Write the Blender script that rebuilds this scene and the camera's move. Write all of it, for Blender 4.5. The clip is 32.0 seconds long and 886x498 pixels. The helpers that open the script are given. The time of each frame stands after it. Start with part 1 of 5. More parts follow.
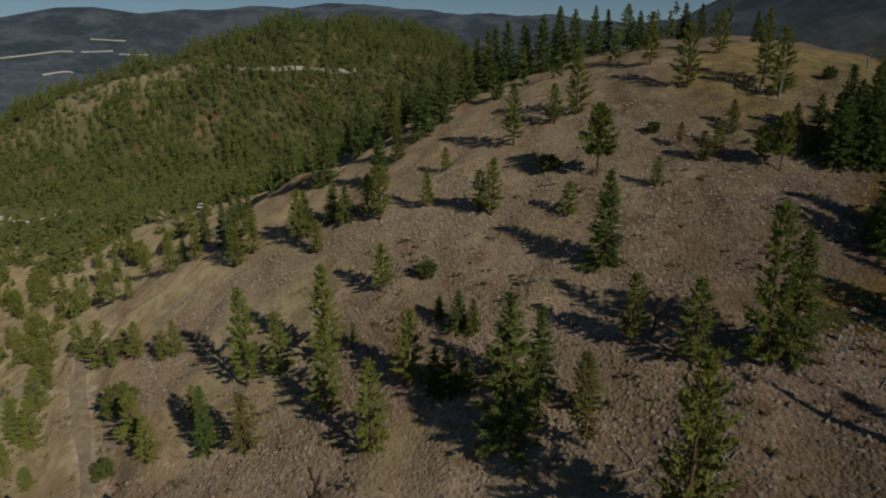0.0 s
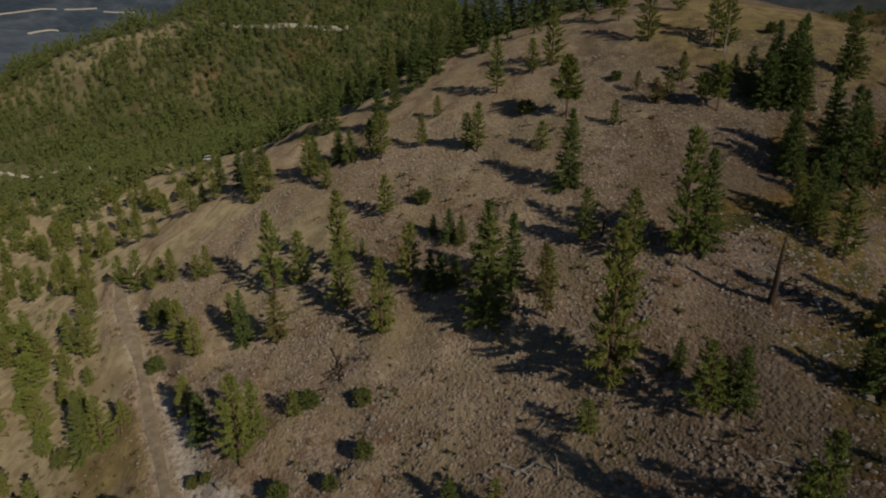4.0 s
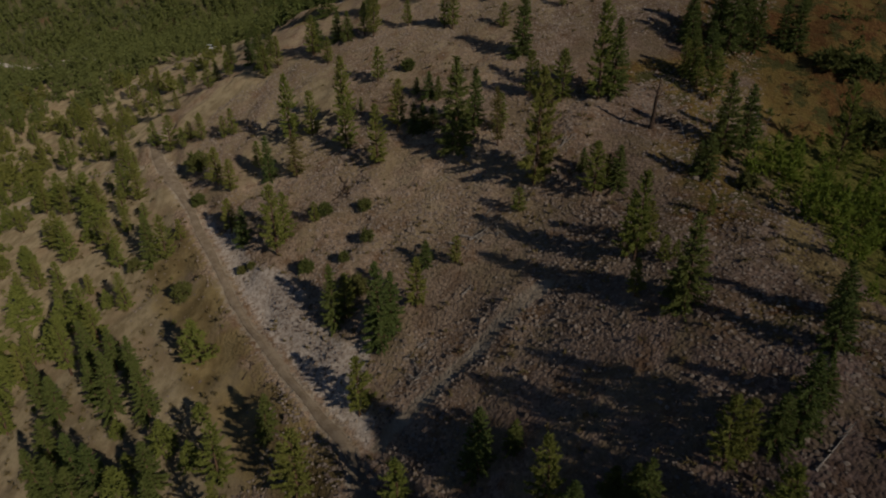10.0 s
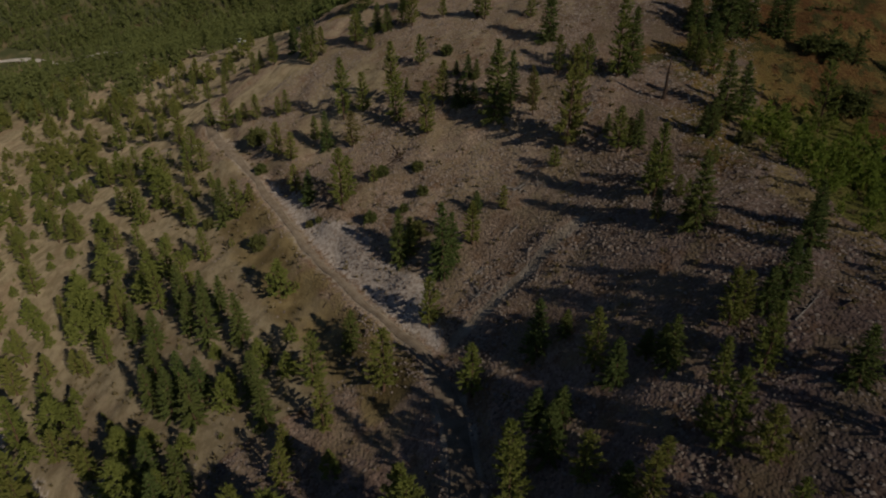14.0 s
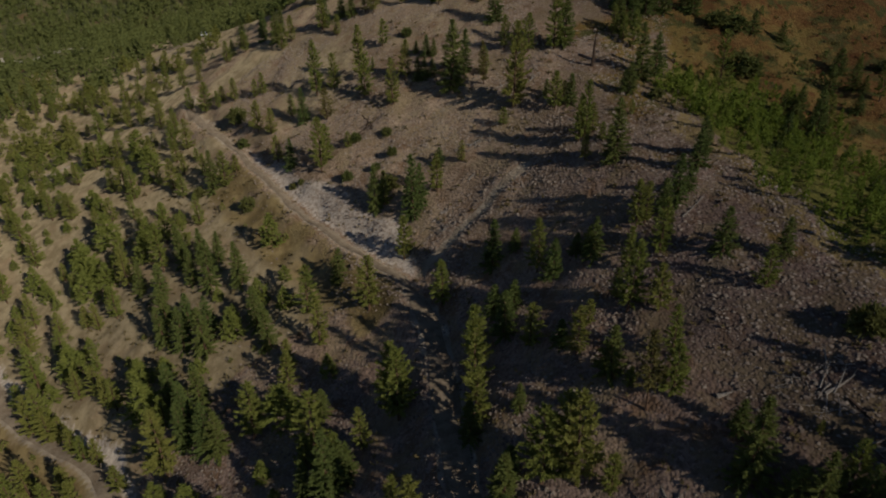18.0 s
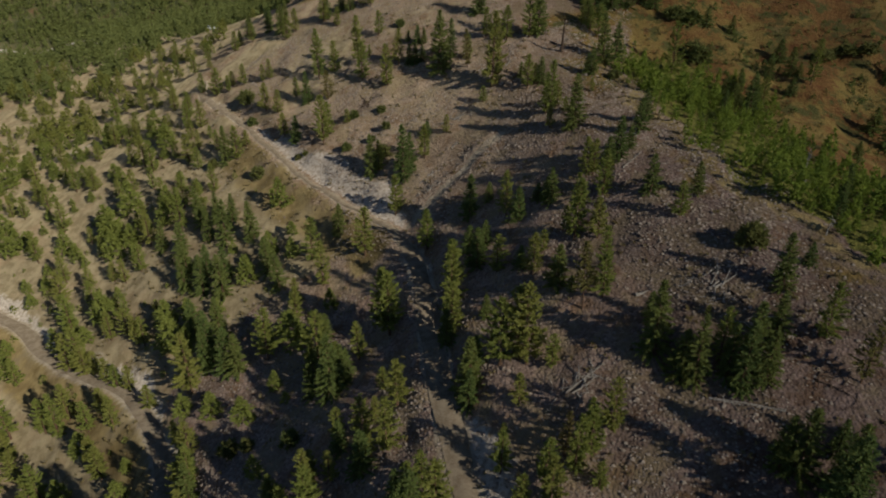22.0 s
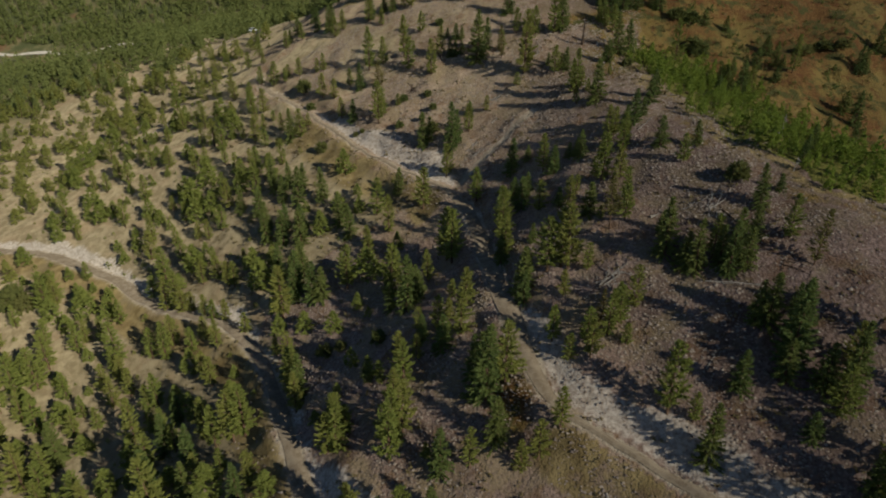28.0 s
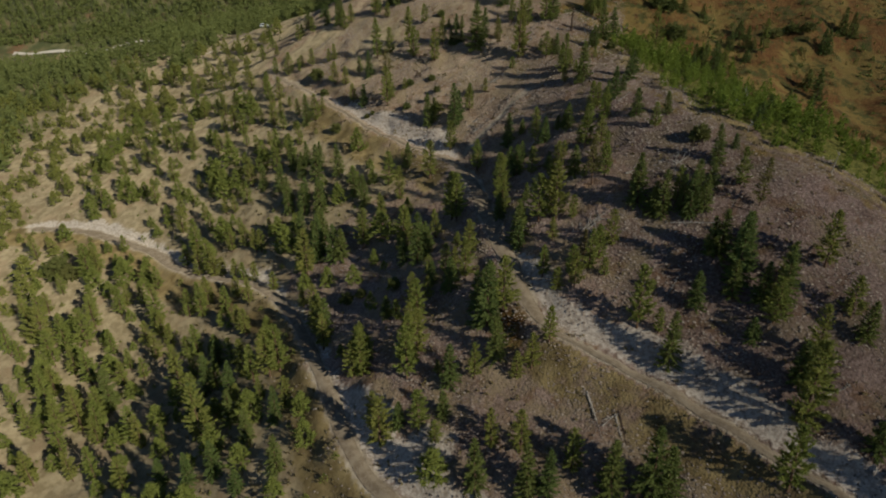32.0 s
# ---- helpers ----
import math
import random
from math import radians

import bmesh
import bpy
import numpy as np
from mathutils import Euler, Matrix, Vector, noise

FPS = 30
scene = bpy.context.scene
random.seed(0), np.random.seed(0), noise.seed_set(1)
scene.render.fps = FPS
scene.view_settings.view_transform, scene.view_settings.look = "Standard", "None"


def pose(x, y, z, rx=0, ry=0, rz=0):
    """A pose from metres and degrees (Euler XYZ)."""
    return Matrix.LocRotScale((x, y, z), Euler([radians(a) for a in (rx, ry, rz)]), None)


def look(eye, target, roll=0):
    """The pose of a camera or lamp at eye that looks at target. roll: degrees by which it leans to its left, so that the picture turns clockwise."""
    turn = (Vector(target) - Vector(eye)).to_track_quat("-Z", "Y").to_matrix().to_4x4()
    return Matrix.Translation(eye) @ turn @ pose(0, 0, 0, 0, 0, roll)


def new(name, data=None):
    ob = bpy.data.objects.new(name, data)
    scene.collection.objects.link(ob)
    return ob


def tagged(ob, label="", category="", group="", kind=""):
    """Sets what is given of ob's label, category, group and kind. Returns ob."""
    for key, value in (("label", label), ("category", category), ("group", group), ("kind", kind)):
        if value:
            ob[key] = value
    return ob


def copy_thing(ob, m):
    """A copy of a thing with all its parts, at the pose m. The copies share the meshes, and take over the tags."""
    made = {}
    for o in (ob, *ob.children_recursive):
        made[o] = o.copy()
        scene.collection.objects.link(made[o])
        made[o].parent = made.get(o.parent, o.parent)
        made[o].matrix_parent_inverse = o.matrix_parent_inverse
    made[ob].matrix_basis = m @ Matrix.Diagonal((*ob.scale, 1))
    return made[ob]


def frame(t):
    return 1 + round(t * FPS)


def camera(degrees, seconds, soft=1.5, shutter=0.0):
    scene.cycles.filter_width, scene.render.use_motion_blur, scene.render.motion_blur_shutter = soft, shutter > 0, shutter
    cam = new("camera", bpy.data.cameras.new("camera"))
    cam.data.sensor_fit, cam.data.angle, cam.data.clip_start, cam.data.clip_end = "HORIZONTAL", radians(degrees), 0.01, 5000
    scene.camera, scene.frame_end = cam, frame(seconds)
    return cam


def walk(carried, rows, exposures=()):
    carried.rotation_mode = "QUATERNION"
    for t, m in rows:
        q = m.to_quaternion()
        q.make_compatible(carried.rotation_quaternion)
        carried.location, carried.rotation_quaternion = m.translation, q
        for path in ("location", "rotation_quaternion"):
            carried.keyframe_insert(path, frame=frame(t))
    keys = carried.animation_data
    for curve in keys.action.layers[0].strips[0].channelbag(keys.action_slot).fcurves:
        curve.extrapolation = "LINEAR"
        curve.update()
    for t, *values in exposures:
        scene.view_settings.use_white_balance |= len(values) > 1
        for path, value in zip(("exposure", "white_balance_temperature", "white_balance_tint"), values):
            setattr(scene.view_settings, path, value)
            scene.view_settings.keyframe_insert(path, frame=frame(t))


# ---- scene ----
cam = camera(69.4, 32.0, soft=2.0)
# seconds, place, turn
PATH = [
    (0, 6.12, 63.47, 99.83, 74.41, 0.71, 2.26),
    (0.5, 6.16, 61.81, 99.86, 74.24, 0.76, 2.17),
    (1, 6.17, 60.05, 99.91, 74.08, 0.78, 2.08),
    (1.5, 6.21, 58.17, 99.93, 73.90, 0.83, 1.97),
    (2, 6.17, 56.06, 99.91, 73.78, 0.89, 1.81),
    (2.5, 6.24, 53.97, 99.88, 73.68, 0.87, 1.67),
    (3, 6.29, 51.74, 99.89, 73.41, 0.87, 1.55),
    (3.5, 6.43, 49.47, 99.77, 72.35, 0.88, 1.51),
    (5.5, 6.98, 39.94, 99.61, 66.17, 0.90, 1.28),
    (6, 7.15, 37.49, 99.49, 64.82, 0.85, 1.23),
    (6.5, 7.45, 35.20, 99.44, 63.64, 0.90, 1.19),
    (7, 7.81, 32.90, 99.51, 63.33, 0.99, 1.08),
    (7.5, 8.10, 30.53, 99.57, 63.23, 0.99, 0.97),
    (8, 8.41, 28.11, 99.58, 63.14, 1.03, 0.86),
    (8.5, 8.72, 25.69, 99.58, 63.06, 0.88, 0.78),
    (9, 8.84, 23.30, 99.62, 62.97, 0.65, 0.67),
    (9.5, 8.69, 20.95, 99.74, 62.87, 0.47, 0.55),
    (10, 8.38, 18.67, 99.76, 62.82, 0.27, 0.49),
    (10.5, 7.83, 16.39, 99.77, 62.82, 0.10, 0.41),
    (11, 7.12, 14.15, 99.87, 62.80, -0.02, 0.33),
    (11.5, 6.27, 12.06, 99.91, 62.81, -0.17, 0.28),
    (12, 5.15, 9.79, 99.91, 62.90, -0.31, 0.22),
    (12.5, 3.73, 7.23, 99.89, 62.93, -0.41, 0.15),
    (13, 2.35, 4.85, 99.94, 62.96, -0.40, 0.09),
    (13.5, 0.99, 2.34, 99.97, 63.00, -0.20, 0.03),
    (14, -0.00, -0.00, 100.00, 63.00, -0.00, 0.00),
    (14.5, -0.92, -2.48, 100.10, 62.98, 0.13, -0.08),
    (16.5, -2.20, -12.37, 100.18, 62.80, 0.49, -1.58),
    (17, -2.15, -14.86, 100.19, 62.75, 0.48, -2.47),
    (17.5, -2.01, -17.44, 100.19, 62.71, 0.50, -3.39),
    (18, -1.87, -19.92, 100.30, 62.61, 0.53, -4.17),
    (18.5, -1.76, -22.45, 100.41, 62.60, 0.58, -4.25),
    (19, -1.57, -24.89, 100.47, 62.59, 0.58, -4.28),
    (19.5, -1.36, -27.39, 100.54, 62.60, 0.63, -4.31),
    (20, -1.05, -29.97, 100.50, 62.64, 0.64, -4.35),
    (20.5, -0.89, -32.47, 100.49, 62.66, 0.45, -4.38),
    (21, -0.91, -34.85, 100.53, 62.67, 0.28, -4.41),
    (21.5, -1.14, -37.16, 100.46, 62.74, 0.08, -4.41),
    (22, -1.53, -39.55, 100.46, 62.79, -0.04, -4.40),
    (22.5, -2.12, -41.85, 100.37, 62.93, -0.18, -4.41),
    (23, -2.79, -44.05, 100.40, 63.00, -0.29, -4.40),
    (23.5, -3.61, -46.39, 100.35, 63.13, -0.41, -4.36),
    (24, -4.53, -48.50, 100.40, 63.20, -0.49, -4.35),
    (24.5, -5.54, -50.68, 100.39, 63.31, -0.58, -4.34),
    (25, -6.54, -52.85, 100.43, 63.41, -0.66, -4.30),
    (25.5, -7.75, -55.13, 100.50, 63.48, -0.72, -4.31),
    (27.5, -12.76, -64.61, 100.74, 63.66, -0.42, -4.28),
    (28, -13.72, -66.99, 100.82, 63.66, -0.25, -4.31),
    (28.5, -14.49, -69.44, 100.90, 63.65, -0.09, -4.33),
    (29, -15.05, -71.83, 100.99, 63.60, 0.06, -4.38),
    (29.5, -15.44, -74.30, 101.14, 63.54, 0.19, -4.41),
    (30, -15.79, -76.75, 101.21, 63.50, 0.26, -4.44),
    (30.5, -15.98, -79.20, 101.26, 63.46, 0.36, -4.47),
    (31, -16.21, -81.68, 101.29, 63.45, 0.38, -4.49),
    (31.5, -16.20, -84.06, 101.28, 63.45, 0.44, -4.50),
    (32, -16.19, -86.49, 101.36, 63.42, 0.51, -4.53),
]
EXPOSURES = [(0, -1.14, 6300, 4), (3, -1.14, 6350, 6), (6, -1.2, 6450, 10), (9, -1.5, 6450, 13), (12, -1.6, 6400, 13), (14, -1.53, 6350, 13), (17, -1.25, 6250, 11), (19, -1.03, 6200, 10), (22, -0.67, 6150, 6), (25, -0.5, 6150, 4), (28, -0.5, 6150, 4), (32, -0.55, 6150, 4)]
walk(cam, [(t, pose(x, y, z, rx, ry, rz)) for t, x, y, z, rx, ry, rz in PATH], EXPOSURES)

# ---- light: low sun from the south-east, clear sky ----
SUN_AZ, SUN_EL = -50.0, 28.0
sun_way = Vector((math.cos(radians(SUN_AZ)) * math.cos(radians(SUN_EL)), math.sin(radians(SUN_AZ)) * math.cos(radians(SUN_EL)), math.sin(radians(SUN_EL))))
world = bpy.data.worlds.new("sky")
scene.world = world
world.use_nodes = True
sky = world.node_tree.nodes.new("ShaderNodeTexSky")
sky.sky_type, sky.sun_disc = "NISHITA", False
sky.sun_elevation, sky.sun_rotation = radians(SUN_EL), radians(90 - SUN_AZ)
sky.altitude, sky.dust_density, sky.ozone_density = 2500, 0.0, 1.5
back = world.node_tree.nodes["Background"]
back.inputs[1].default_value = 0.070
world.node_tree.links.new(sky.outputs[0], back.inputs[0])
lamp = bpy.data.lights.new("sun", "SUN")
lamp.energy, lamp.angle, lamp.color = 4.8, radians(0.6), (1.0, 0.885, 0.70)
new("sun", lamp).matrix_world = look(sun_way * 500, (0, 0, 0))


# ---- materials ----
class Nodes:
    """A short way to write a node material."""

    def __init__(self, name):
        self.mat = bpy.data.materials.new(name)
        self.mat.use_nodes = True
        self.tree = self.mat.node_tree
        self.shader = self.tree.nodes["Principled BSDF"]

    def put(self, socket, value):
        if isinstance(value, bpy.types.NodeSocket):
            self.tree.links.new(value, socket)
        else:
            socket.default_value = (*value, 1) if isinstance(value, tuple) and len(value) == 3 and socket.type == "RGBA" else value

    def node(self, kind, **inputs):
        n = self.tree.nodes.new("ShaderNode" + kind)
        for key, value in inputs.items():
            self.put(n.inputs[key.replace("_", " ")], value)
        return n

    def place(self):
        if not hasattr(self, "coords"):
            self.coords = self.tree.nodes.new("ShaderNodeNewGeometry").outputs["Position"]
        return self.coords

    def noise(self, size, detail=4.0, rough=0.6, at=None):
        return self.node("TexNoise", Vector=at or self.place(), Scale=1 / size, Detail=detail, Roughness=rough).outputs["Fac"]

    def ramp(self, fac, low, high, a=0.0, b=1.0):
        n = self.tree.nodes.new("ShaderNodeMapRange")
        n.interpolation_type = "SMOOTHSTEP"
        for k, v in enumerate((fac, low, high, a, b)):
            self.put(n.inputs[k], v)
        return n.outputs[0]

    def mix(self, fac, a, b, how="MIX"):
        n = self.tree.nodes.new("ShaderNodeMix")
        n.data_type, n.blend_type = "RGBA", how
        self.put(n.inputs[0], fac), self.put(n.inputs[6], a), self.put(n.inputs[7], b)
        return n.outputs[2]

    def sums(self, how, a, b):
        n = self.tree.nodes.new("ShaderNodeMath")
        n.operation = how
        self.put(n.inputs[0], a), self.put(n.inputs[1], b)
        return n.outputs[0]

    def done(self, colour, rough=0.9, bump=None, depth=0.05, gloss=0.2):
        self.put(self.shader.inputs["Base Color"], colour)
        self.put(self.shader.inputs["Roughness"], rough)
        self.shader.inputs["Specular IOR Level"].default_value = gloss
        self.shader.inputs["Diffuse Roughness"].default_value = 1.0
        if bump is not None:
            n = self.node("Bump", Height=bump, Strength=1.0, Distance=depth)
            self.put(self.shader.inputs["Normal"], n.outputs[0])
        return self.mat


def ground_material():
    n = Nodes("hillside")
    one, two = (n.tree.nodes.new("ShaderNodeAttribute") for _ in range(2))
    one.attribute_name, two.attribute_name = "cover", "wild"
    split = [n.node("SeparateColor", Color=a.outputs["Color"]) for a in (one, two)]
    grass, green, rust = split[0].outputs
    pale, forest, track = split[1].outputs
    big, mid, fine, grain = n.noise(14), n.noise(2.6, 5), n.noise(0.7, 4, 0.7), n.noise(0.16, 3, 0.7)
    cells = n.node("TexVoronoi", Vector=n.place(), Scale=2.9, Randomness=1.0)
    blocks = n.node("TexVoronoi", Vector=n.place(), Scale=1.5, Randomness=1.0)
    stone = n.node("SeparateColor", Color=cells.outputs["Color"]).outputs[0]
    block = n.node("SeparateColor", Color=blocks.outputs["Color"]).outputs[1]
    # bare scree: broken pinkish-grey rock, red-brown fines and thin dead grass
    col = n.mix(n.ramp(fine, 0.35, 0.65), (0.112, 0.082, 0.068), (0.245, 0.192, 0.160))
    rubble = n.mix(stone, (0.152, 0.116, 0.100), (0.390, 0.320, 0.285))
    rubble = n.mix(n.ramp(block, 0.6, 1.0, 0.0, 0.4), rubble, (0.376, 0.312, 0.280))
    loose = n.ramp(n.noise(6.5, 5, 0.65), 0.36, 0.56, 0.12, 0.80)
    col = n.mix(loose, col, rubble)
    spot = n.tree.nodes.new("ShaderNodeSeparateXYZ")
    n.put(spot.inputs[0], n.place())
    wander = n.sums("MULTIPLY", n.sums("SUBTRACT", n.noise(20, 5, 0.6), 0.5), 30.0)
    south = n.ramp(n.sums("ADD", spot.outputs[1], wander), 45.0, 85.0)
    col = n.mix(1.0, col, n.mix(south, (1.25, 1.13, 1.07), (1.52, 1.42, 1.18)), "MULTIPLY")
    col = n.mix(n.ramp(n.sums("ADD", spot.outputs[1], wander), 116.0, 150.0, 0.0, 0.2), col, (0.10, 0.072, 0.050))
    # scree darkens eastward: part rock tone, part shade put into the colour
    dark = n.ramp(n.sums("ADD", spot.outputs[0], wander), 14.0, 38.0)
    col = n.mix(n.ramp(n.noise(4.2, 5, 0.7), 0.50, 0.64, 0.0, 0.72), col, (0.205, 0.119, 0.063))
    col = n.mix(n.ramp(n.noise(7.5, 6, 0.7), 0.46, 0.62, 0.0, 0.75), col, (0.310, 0.243, 0.146))
    col = n.mix(n.ramp(big, 0.52, 0.7, 0.0, 0.40), col, (0.275, 0.213, 0.175))
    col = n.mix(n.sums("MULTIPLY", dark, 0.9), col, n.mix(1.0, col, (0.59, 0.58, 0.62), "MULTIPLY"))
    # tan soil and cured grass
    tan = n.mix(n.ramp(mid, 0.35, 0.65), (0.246, 0.196, 0.118), (0.392, 0.322, 0.206))
    tan = n.mix(n.ramp(fine, 0.5, 0.75, 0.0, 0.5), tan, (0.199, 0.164, 0.080))
    col = n.mix(n.ramp(n.sums("ADD", grass, n.sums("MULTIPLY", n.sums("SUBTRACT", mid, 0.5), 0.8)), 0.3, 0.7), col, tan)
    rosy = n.ramp(n.noise(9, 4, 0.6), 0.48, 0.66, 0.0, 0.55)
    col = n.mix(n.sums("MULTIPLY", rosy, grass), col, (0.300, 0.216, 0.138))
    straw = n.mix(n.ramp(mid, 0.35, 0.65), (0.188, 0.136, 0.062), (0.312, 0.240, 0.118))
    straw = n.mix(n.ramp(big, 0.5, 0.66, 0.0, 0.7), straw, (0.115, 0.088, 0.040))
    col = n.mix(n.ramp(n.sums("ADD", one.outputs["Alpha"], n.sums("MULTIPLY", n.sums("SUBTRACT", mid, 0.5), 0.9)), 0.3, 0.7), col, straw)
    red = n.mix(n.ramp(fine, 0.35, 0.65), (0.105, 0.050, 0.020), (0.190, 0.108, 0.040))
    red = n.mix(n.ramp(n.noise(17, 5, 0.65), 0.44, 0.56), red, (0.200, 0.142, 0.048))
    red = n.mix(n.ramp(n.noise(5.0, 6, 0.72), 0.50, 0.58, 0.0, 0.85), red, (0.062, 0.070, 0.025))
    red = n.mix(n.ramp(n.noise(2.4, 6, 0.7), 0.54, 0.64, 0.0, 0.8), red, (0.120, 0.050, 0.022))
    red = n.mix(n.ramp(mid, 0.58, 0.72, 0.0, 0.5), red, (0.19, 0.13, 0.06))
    col = n.mix(n.ramp(n.sums("ADD", rust, n.sums("MULTIPLY", n.sums("SUBTRACT", mid, 0.5), 0.7)), 0.35, 0.65), col, red)
    herb = n.mix(n.ramp(fine, 0.35, 0.65), (0.085, 0.092, 0.022), (0.190, 0.175, 0.048))
    col = n.mix(n.ramp(n.sums("ADD", green, n.sums("MULTIPLY", n.sums("SUBTRACT", mid, 0.5), 0.9)), 0.35, 0.65), col, herb)
    wood = n.mix(n.ramp(big, 0.42, 0.62), (0.074, 0.082, 0.036), (0.150, 0.136, 0.068))
    wood = n.mix(n.ramp(n.noise(45, 5), 0.54, 0.70), wood, (0.24, 0.175, 0.10))
    wood = n.mix(n.ramp(n.noise(26, 6, 0.7), 0.56, 0.66, 0.0, 0.8), wood, (0.175, 0.095, 0.055))
    col = n.mix(forest, col, wood)
    # far ranges: aerial haze put into the base colour as a blue-grey tint
    hazy_range = n.mix(n.ramp(n.noise(150, 7, 0.65), 0.4, 0.62), (0.044, 0.060, 0.082), (0.092, 0.108, 0.138))
    col = n.mix(two.outputs["Alpha"], col, hazy_range)
    dust = n.mix(n.ramp(fine, 0.35, 0.65), (0.380, 0.325, 0.280), (0.630, 0.555, 0.490))
    col = n.mix(n.ramp(n.sums("ADD", pale, n.sums("ADD", n.sums("MULTIPLY", n.sums("SUBTRACT", fine, 0.5), 0.9), n.sums("MULTIPLY", n.sums("SUBTRACT", mid, 0.5), 1.1))), 0.30, 0.85, 0.0, 0.92), col, dust)
    path = n.mix(n.ramp(mid, 0.35, 0.65), (0.300, 0.245, 0.185), (0.440, 0.375, 0.295))
    col = n.mix(n.ramp(n.sums("ADD", track, n.sums("MULTIPLY", n.sums("SUBTRACT", fine, 0.5), 0.5)), 0.35, 0.65), col, path)
    col = n.mix(0.55, col, n.mix(grain, (0.25, 0.25, 0.25), (0.85, 0.85, 0.85)), "OVERLAY")
    tone = n.ramp(n.noise(24, 5, 0.6), 0.35, 0.65, 0.80, 1.02)
    col = n.mix(1.0, col, n.node("CombineColor", Red=tone, Green=tone, Blue=tone).outputs[0], "MULTIPLY")
    height = n.sums("ADD", n.sums("MULTIPLY", fine, 0.5), n.sums("ADD", n.sums("MULTIPLY", grain, 0.25), n.sums("ADD", n.sums("MULTIPLY", cells.outputs["Distance"], -0.5), n.sums("MULTIPLY", blocks.outputs["Distance"], -0.5))))
    height = n.sums("MULTIPLY", height, n.ramp(n.sums("MAXIMUM", n.sums("MAXIMUM", grass, forest), pale), 0.2, 0.8, 1.0, 0.35))
    return n.done(col, 0.95, height, 0.26, 0.1)


def needle_material(name, dark, light, dead):
    n = Nodes(name)
    info = n.tree.nodes.new("ShaderNodeObjectInfo")
    geo = n.tree.nodes.new("ShaderNodeNewGeometry")
    col = n.mix(geo.outputs["Random Per Island"], dark, light)
    col = n.mix(n.ramp(n.noise(1.4, 3), 0.35, 0.7, 0.0, 0.6), col, light)
    col = n.mix(n.ramp(info.outputs["Random"], 0.0, 1.0, 0.0, 0.55), col, dead)
    mat = n.done(col, 0.75, gloss=0.15)
    leafy = n.node("BsdfTranslucent", Color=col)
    both = n.node("MixShader", Fac=0.42)
    n.put(both.inputs[1], n.shader.outputs[0]), n.put(both.inputs[2], leafy.outputs[0])
    n.put(n.tree.nodes["Material Output"].inputs[0], both.outputs[0])
    return mat


def bark_material(name, dark, light):
    n = Nodes(name)
    fine = n.noise(0.12, 4)
    return n.done(n.mix(n.ramp(fine, 0.3, 0.7), dark, light), 0.9, fine, 0.03)


def stone_material():
    n = Nodes("broken_rock")
    geo = n.tree.nodes.new("ShaderNodeNewGeometry")
    col = n.mix(geo.outputs["Random Per Island"], (0.150, 0.113, 0.093), (0.410, 0.343, 0.290))
    fine = n.noise(0.1, 3)
    return n.done(n.mix(n.ramp(fine, 0.3, 0.8, 0.0, 0.4), col, (0.224, 0.179, 0.146)), 0.9, fine, 0.03)


def boulder_material():
    n = Nodes("weathered_stone")
    info = n.tree.nodes.new("ShaderNodeObjectInfo")
    fine = n.noise(0.14, 4)
    col = n.mix(info.outputs["Random"], (0.168, 0.125, 0.099), (0.403, 0.336, 0.280))
    return n.done(n.mix(n.ramp(fine, 0.35, 0.75, 0.0, 0.5), col, (0.235, 0.185, 0.146)), 0.92, fine, 0.05)


def road_material(name, dark, light, worn):
    n = Nodes(name)
    mid, fine = n.noise(1.5, 4), n.noise(0.25, 4)
    col = n.mix(n.ramp(mid, 0.35, 0.65), dark, light)
    return n.done(n.mix(n.ramp(fine, 0.4, 0.75, 0.0, 0.5), col, worn), 0.95, fine, 0.06, 0.1)


HILLSIDE, STONE, BOULDER = ground_material(), stone_material(), boulder_material()
TRACK = road_material("dirt_track", (0.190, 0.146, 0.102), (0.280, 0.228, 0.168), (0.33, 0.28, 0.22))
GRAVEL = road_material("pale_gravel", (0.400, 0.360, 0.310), (0.520, 0.480, 0.430), (0.60, 0.56, 0.50))
PINE = needle_material("pine_needles", (0.122, 0.158, 0.036), (0.315, 0.352, 0.090), (0.325, 0.305, 0.086))
FIR = needle_material("fir_needles", (0.066, 0.106, 0.034), (0.195, 0.250, 0.076), (0.235, 0.250, 0.070))
LEAF = needle_material("bush_leaves", (0.092, 0.170, 0.024), (0.270, 0.370, 0.068), (0.32, 0.33, 0.06))
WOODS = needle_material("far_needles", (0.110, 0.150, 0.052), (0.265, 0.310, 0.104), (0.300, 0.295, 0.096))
SPARSE = needle_material("thin_foliage", (0.125, 0.122, 0.042), (0.250, 0.225, 0.080), (0.280, 0.215, 0.090))
OLIVE = needle_material("olive_leaves", (0.082, 0.112, 0.032), (0.190, 0.215, 0.068), (0.22, 0.20, 0.07))
DRY = needle_material("cured_grass", (0.19, 0.145, 0.070), (0.36, 0.29, 0.15), (0.25, 0.23, 0.09))
BARK = bark_material("pine_bark", (0.075, 0.045, 0.030), (0.21, 0.13, 0.085))
GREYWOOD = bark_material("weathered_wood", (0.22, 0.19, 0.165), (0.46, 0.42, 0.38))
CHAR = bark_material("dark_dead_wood", (0.045, 0.032, 0.026), (0.14, 0.095, 0.07))


def plain(name, colour, rough, gloss):
    n = Nodes(name)
    return n.done(n.mix(n.ramp(n.noise(0.4, 3), 0.3, 0.7, 0.0, 0.3), colour, tuple(0.8 * c for c in colour)), rough, gloss=gloss)


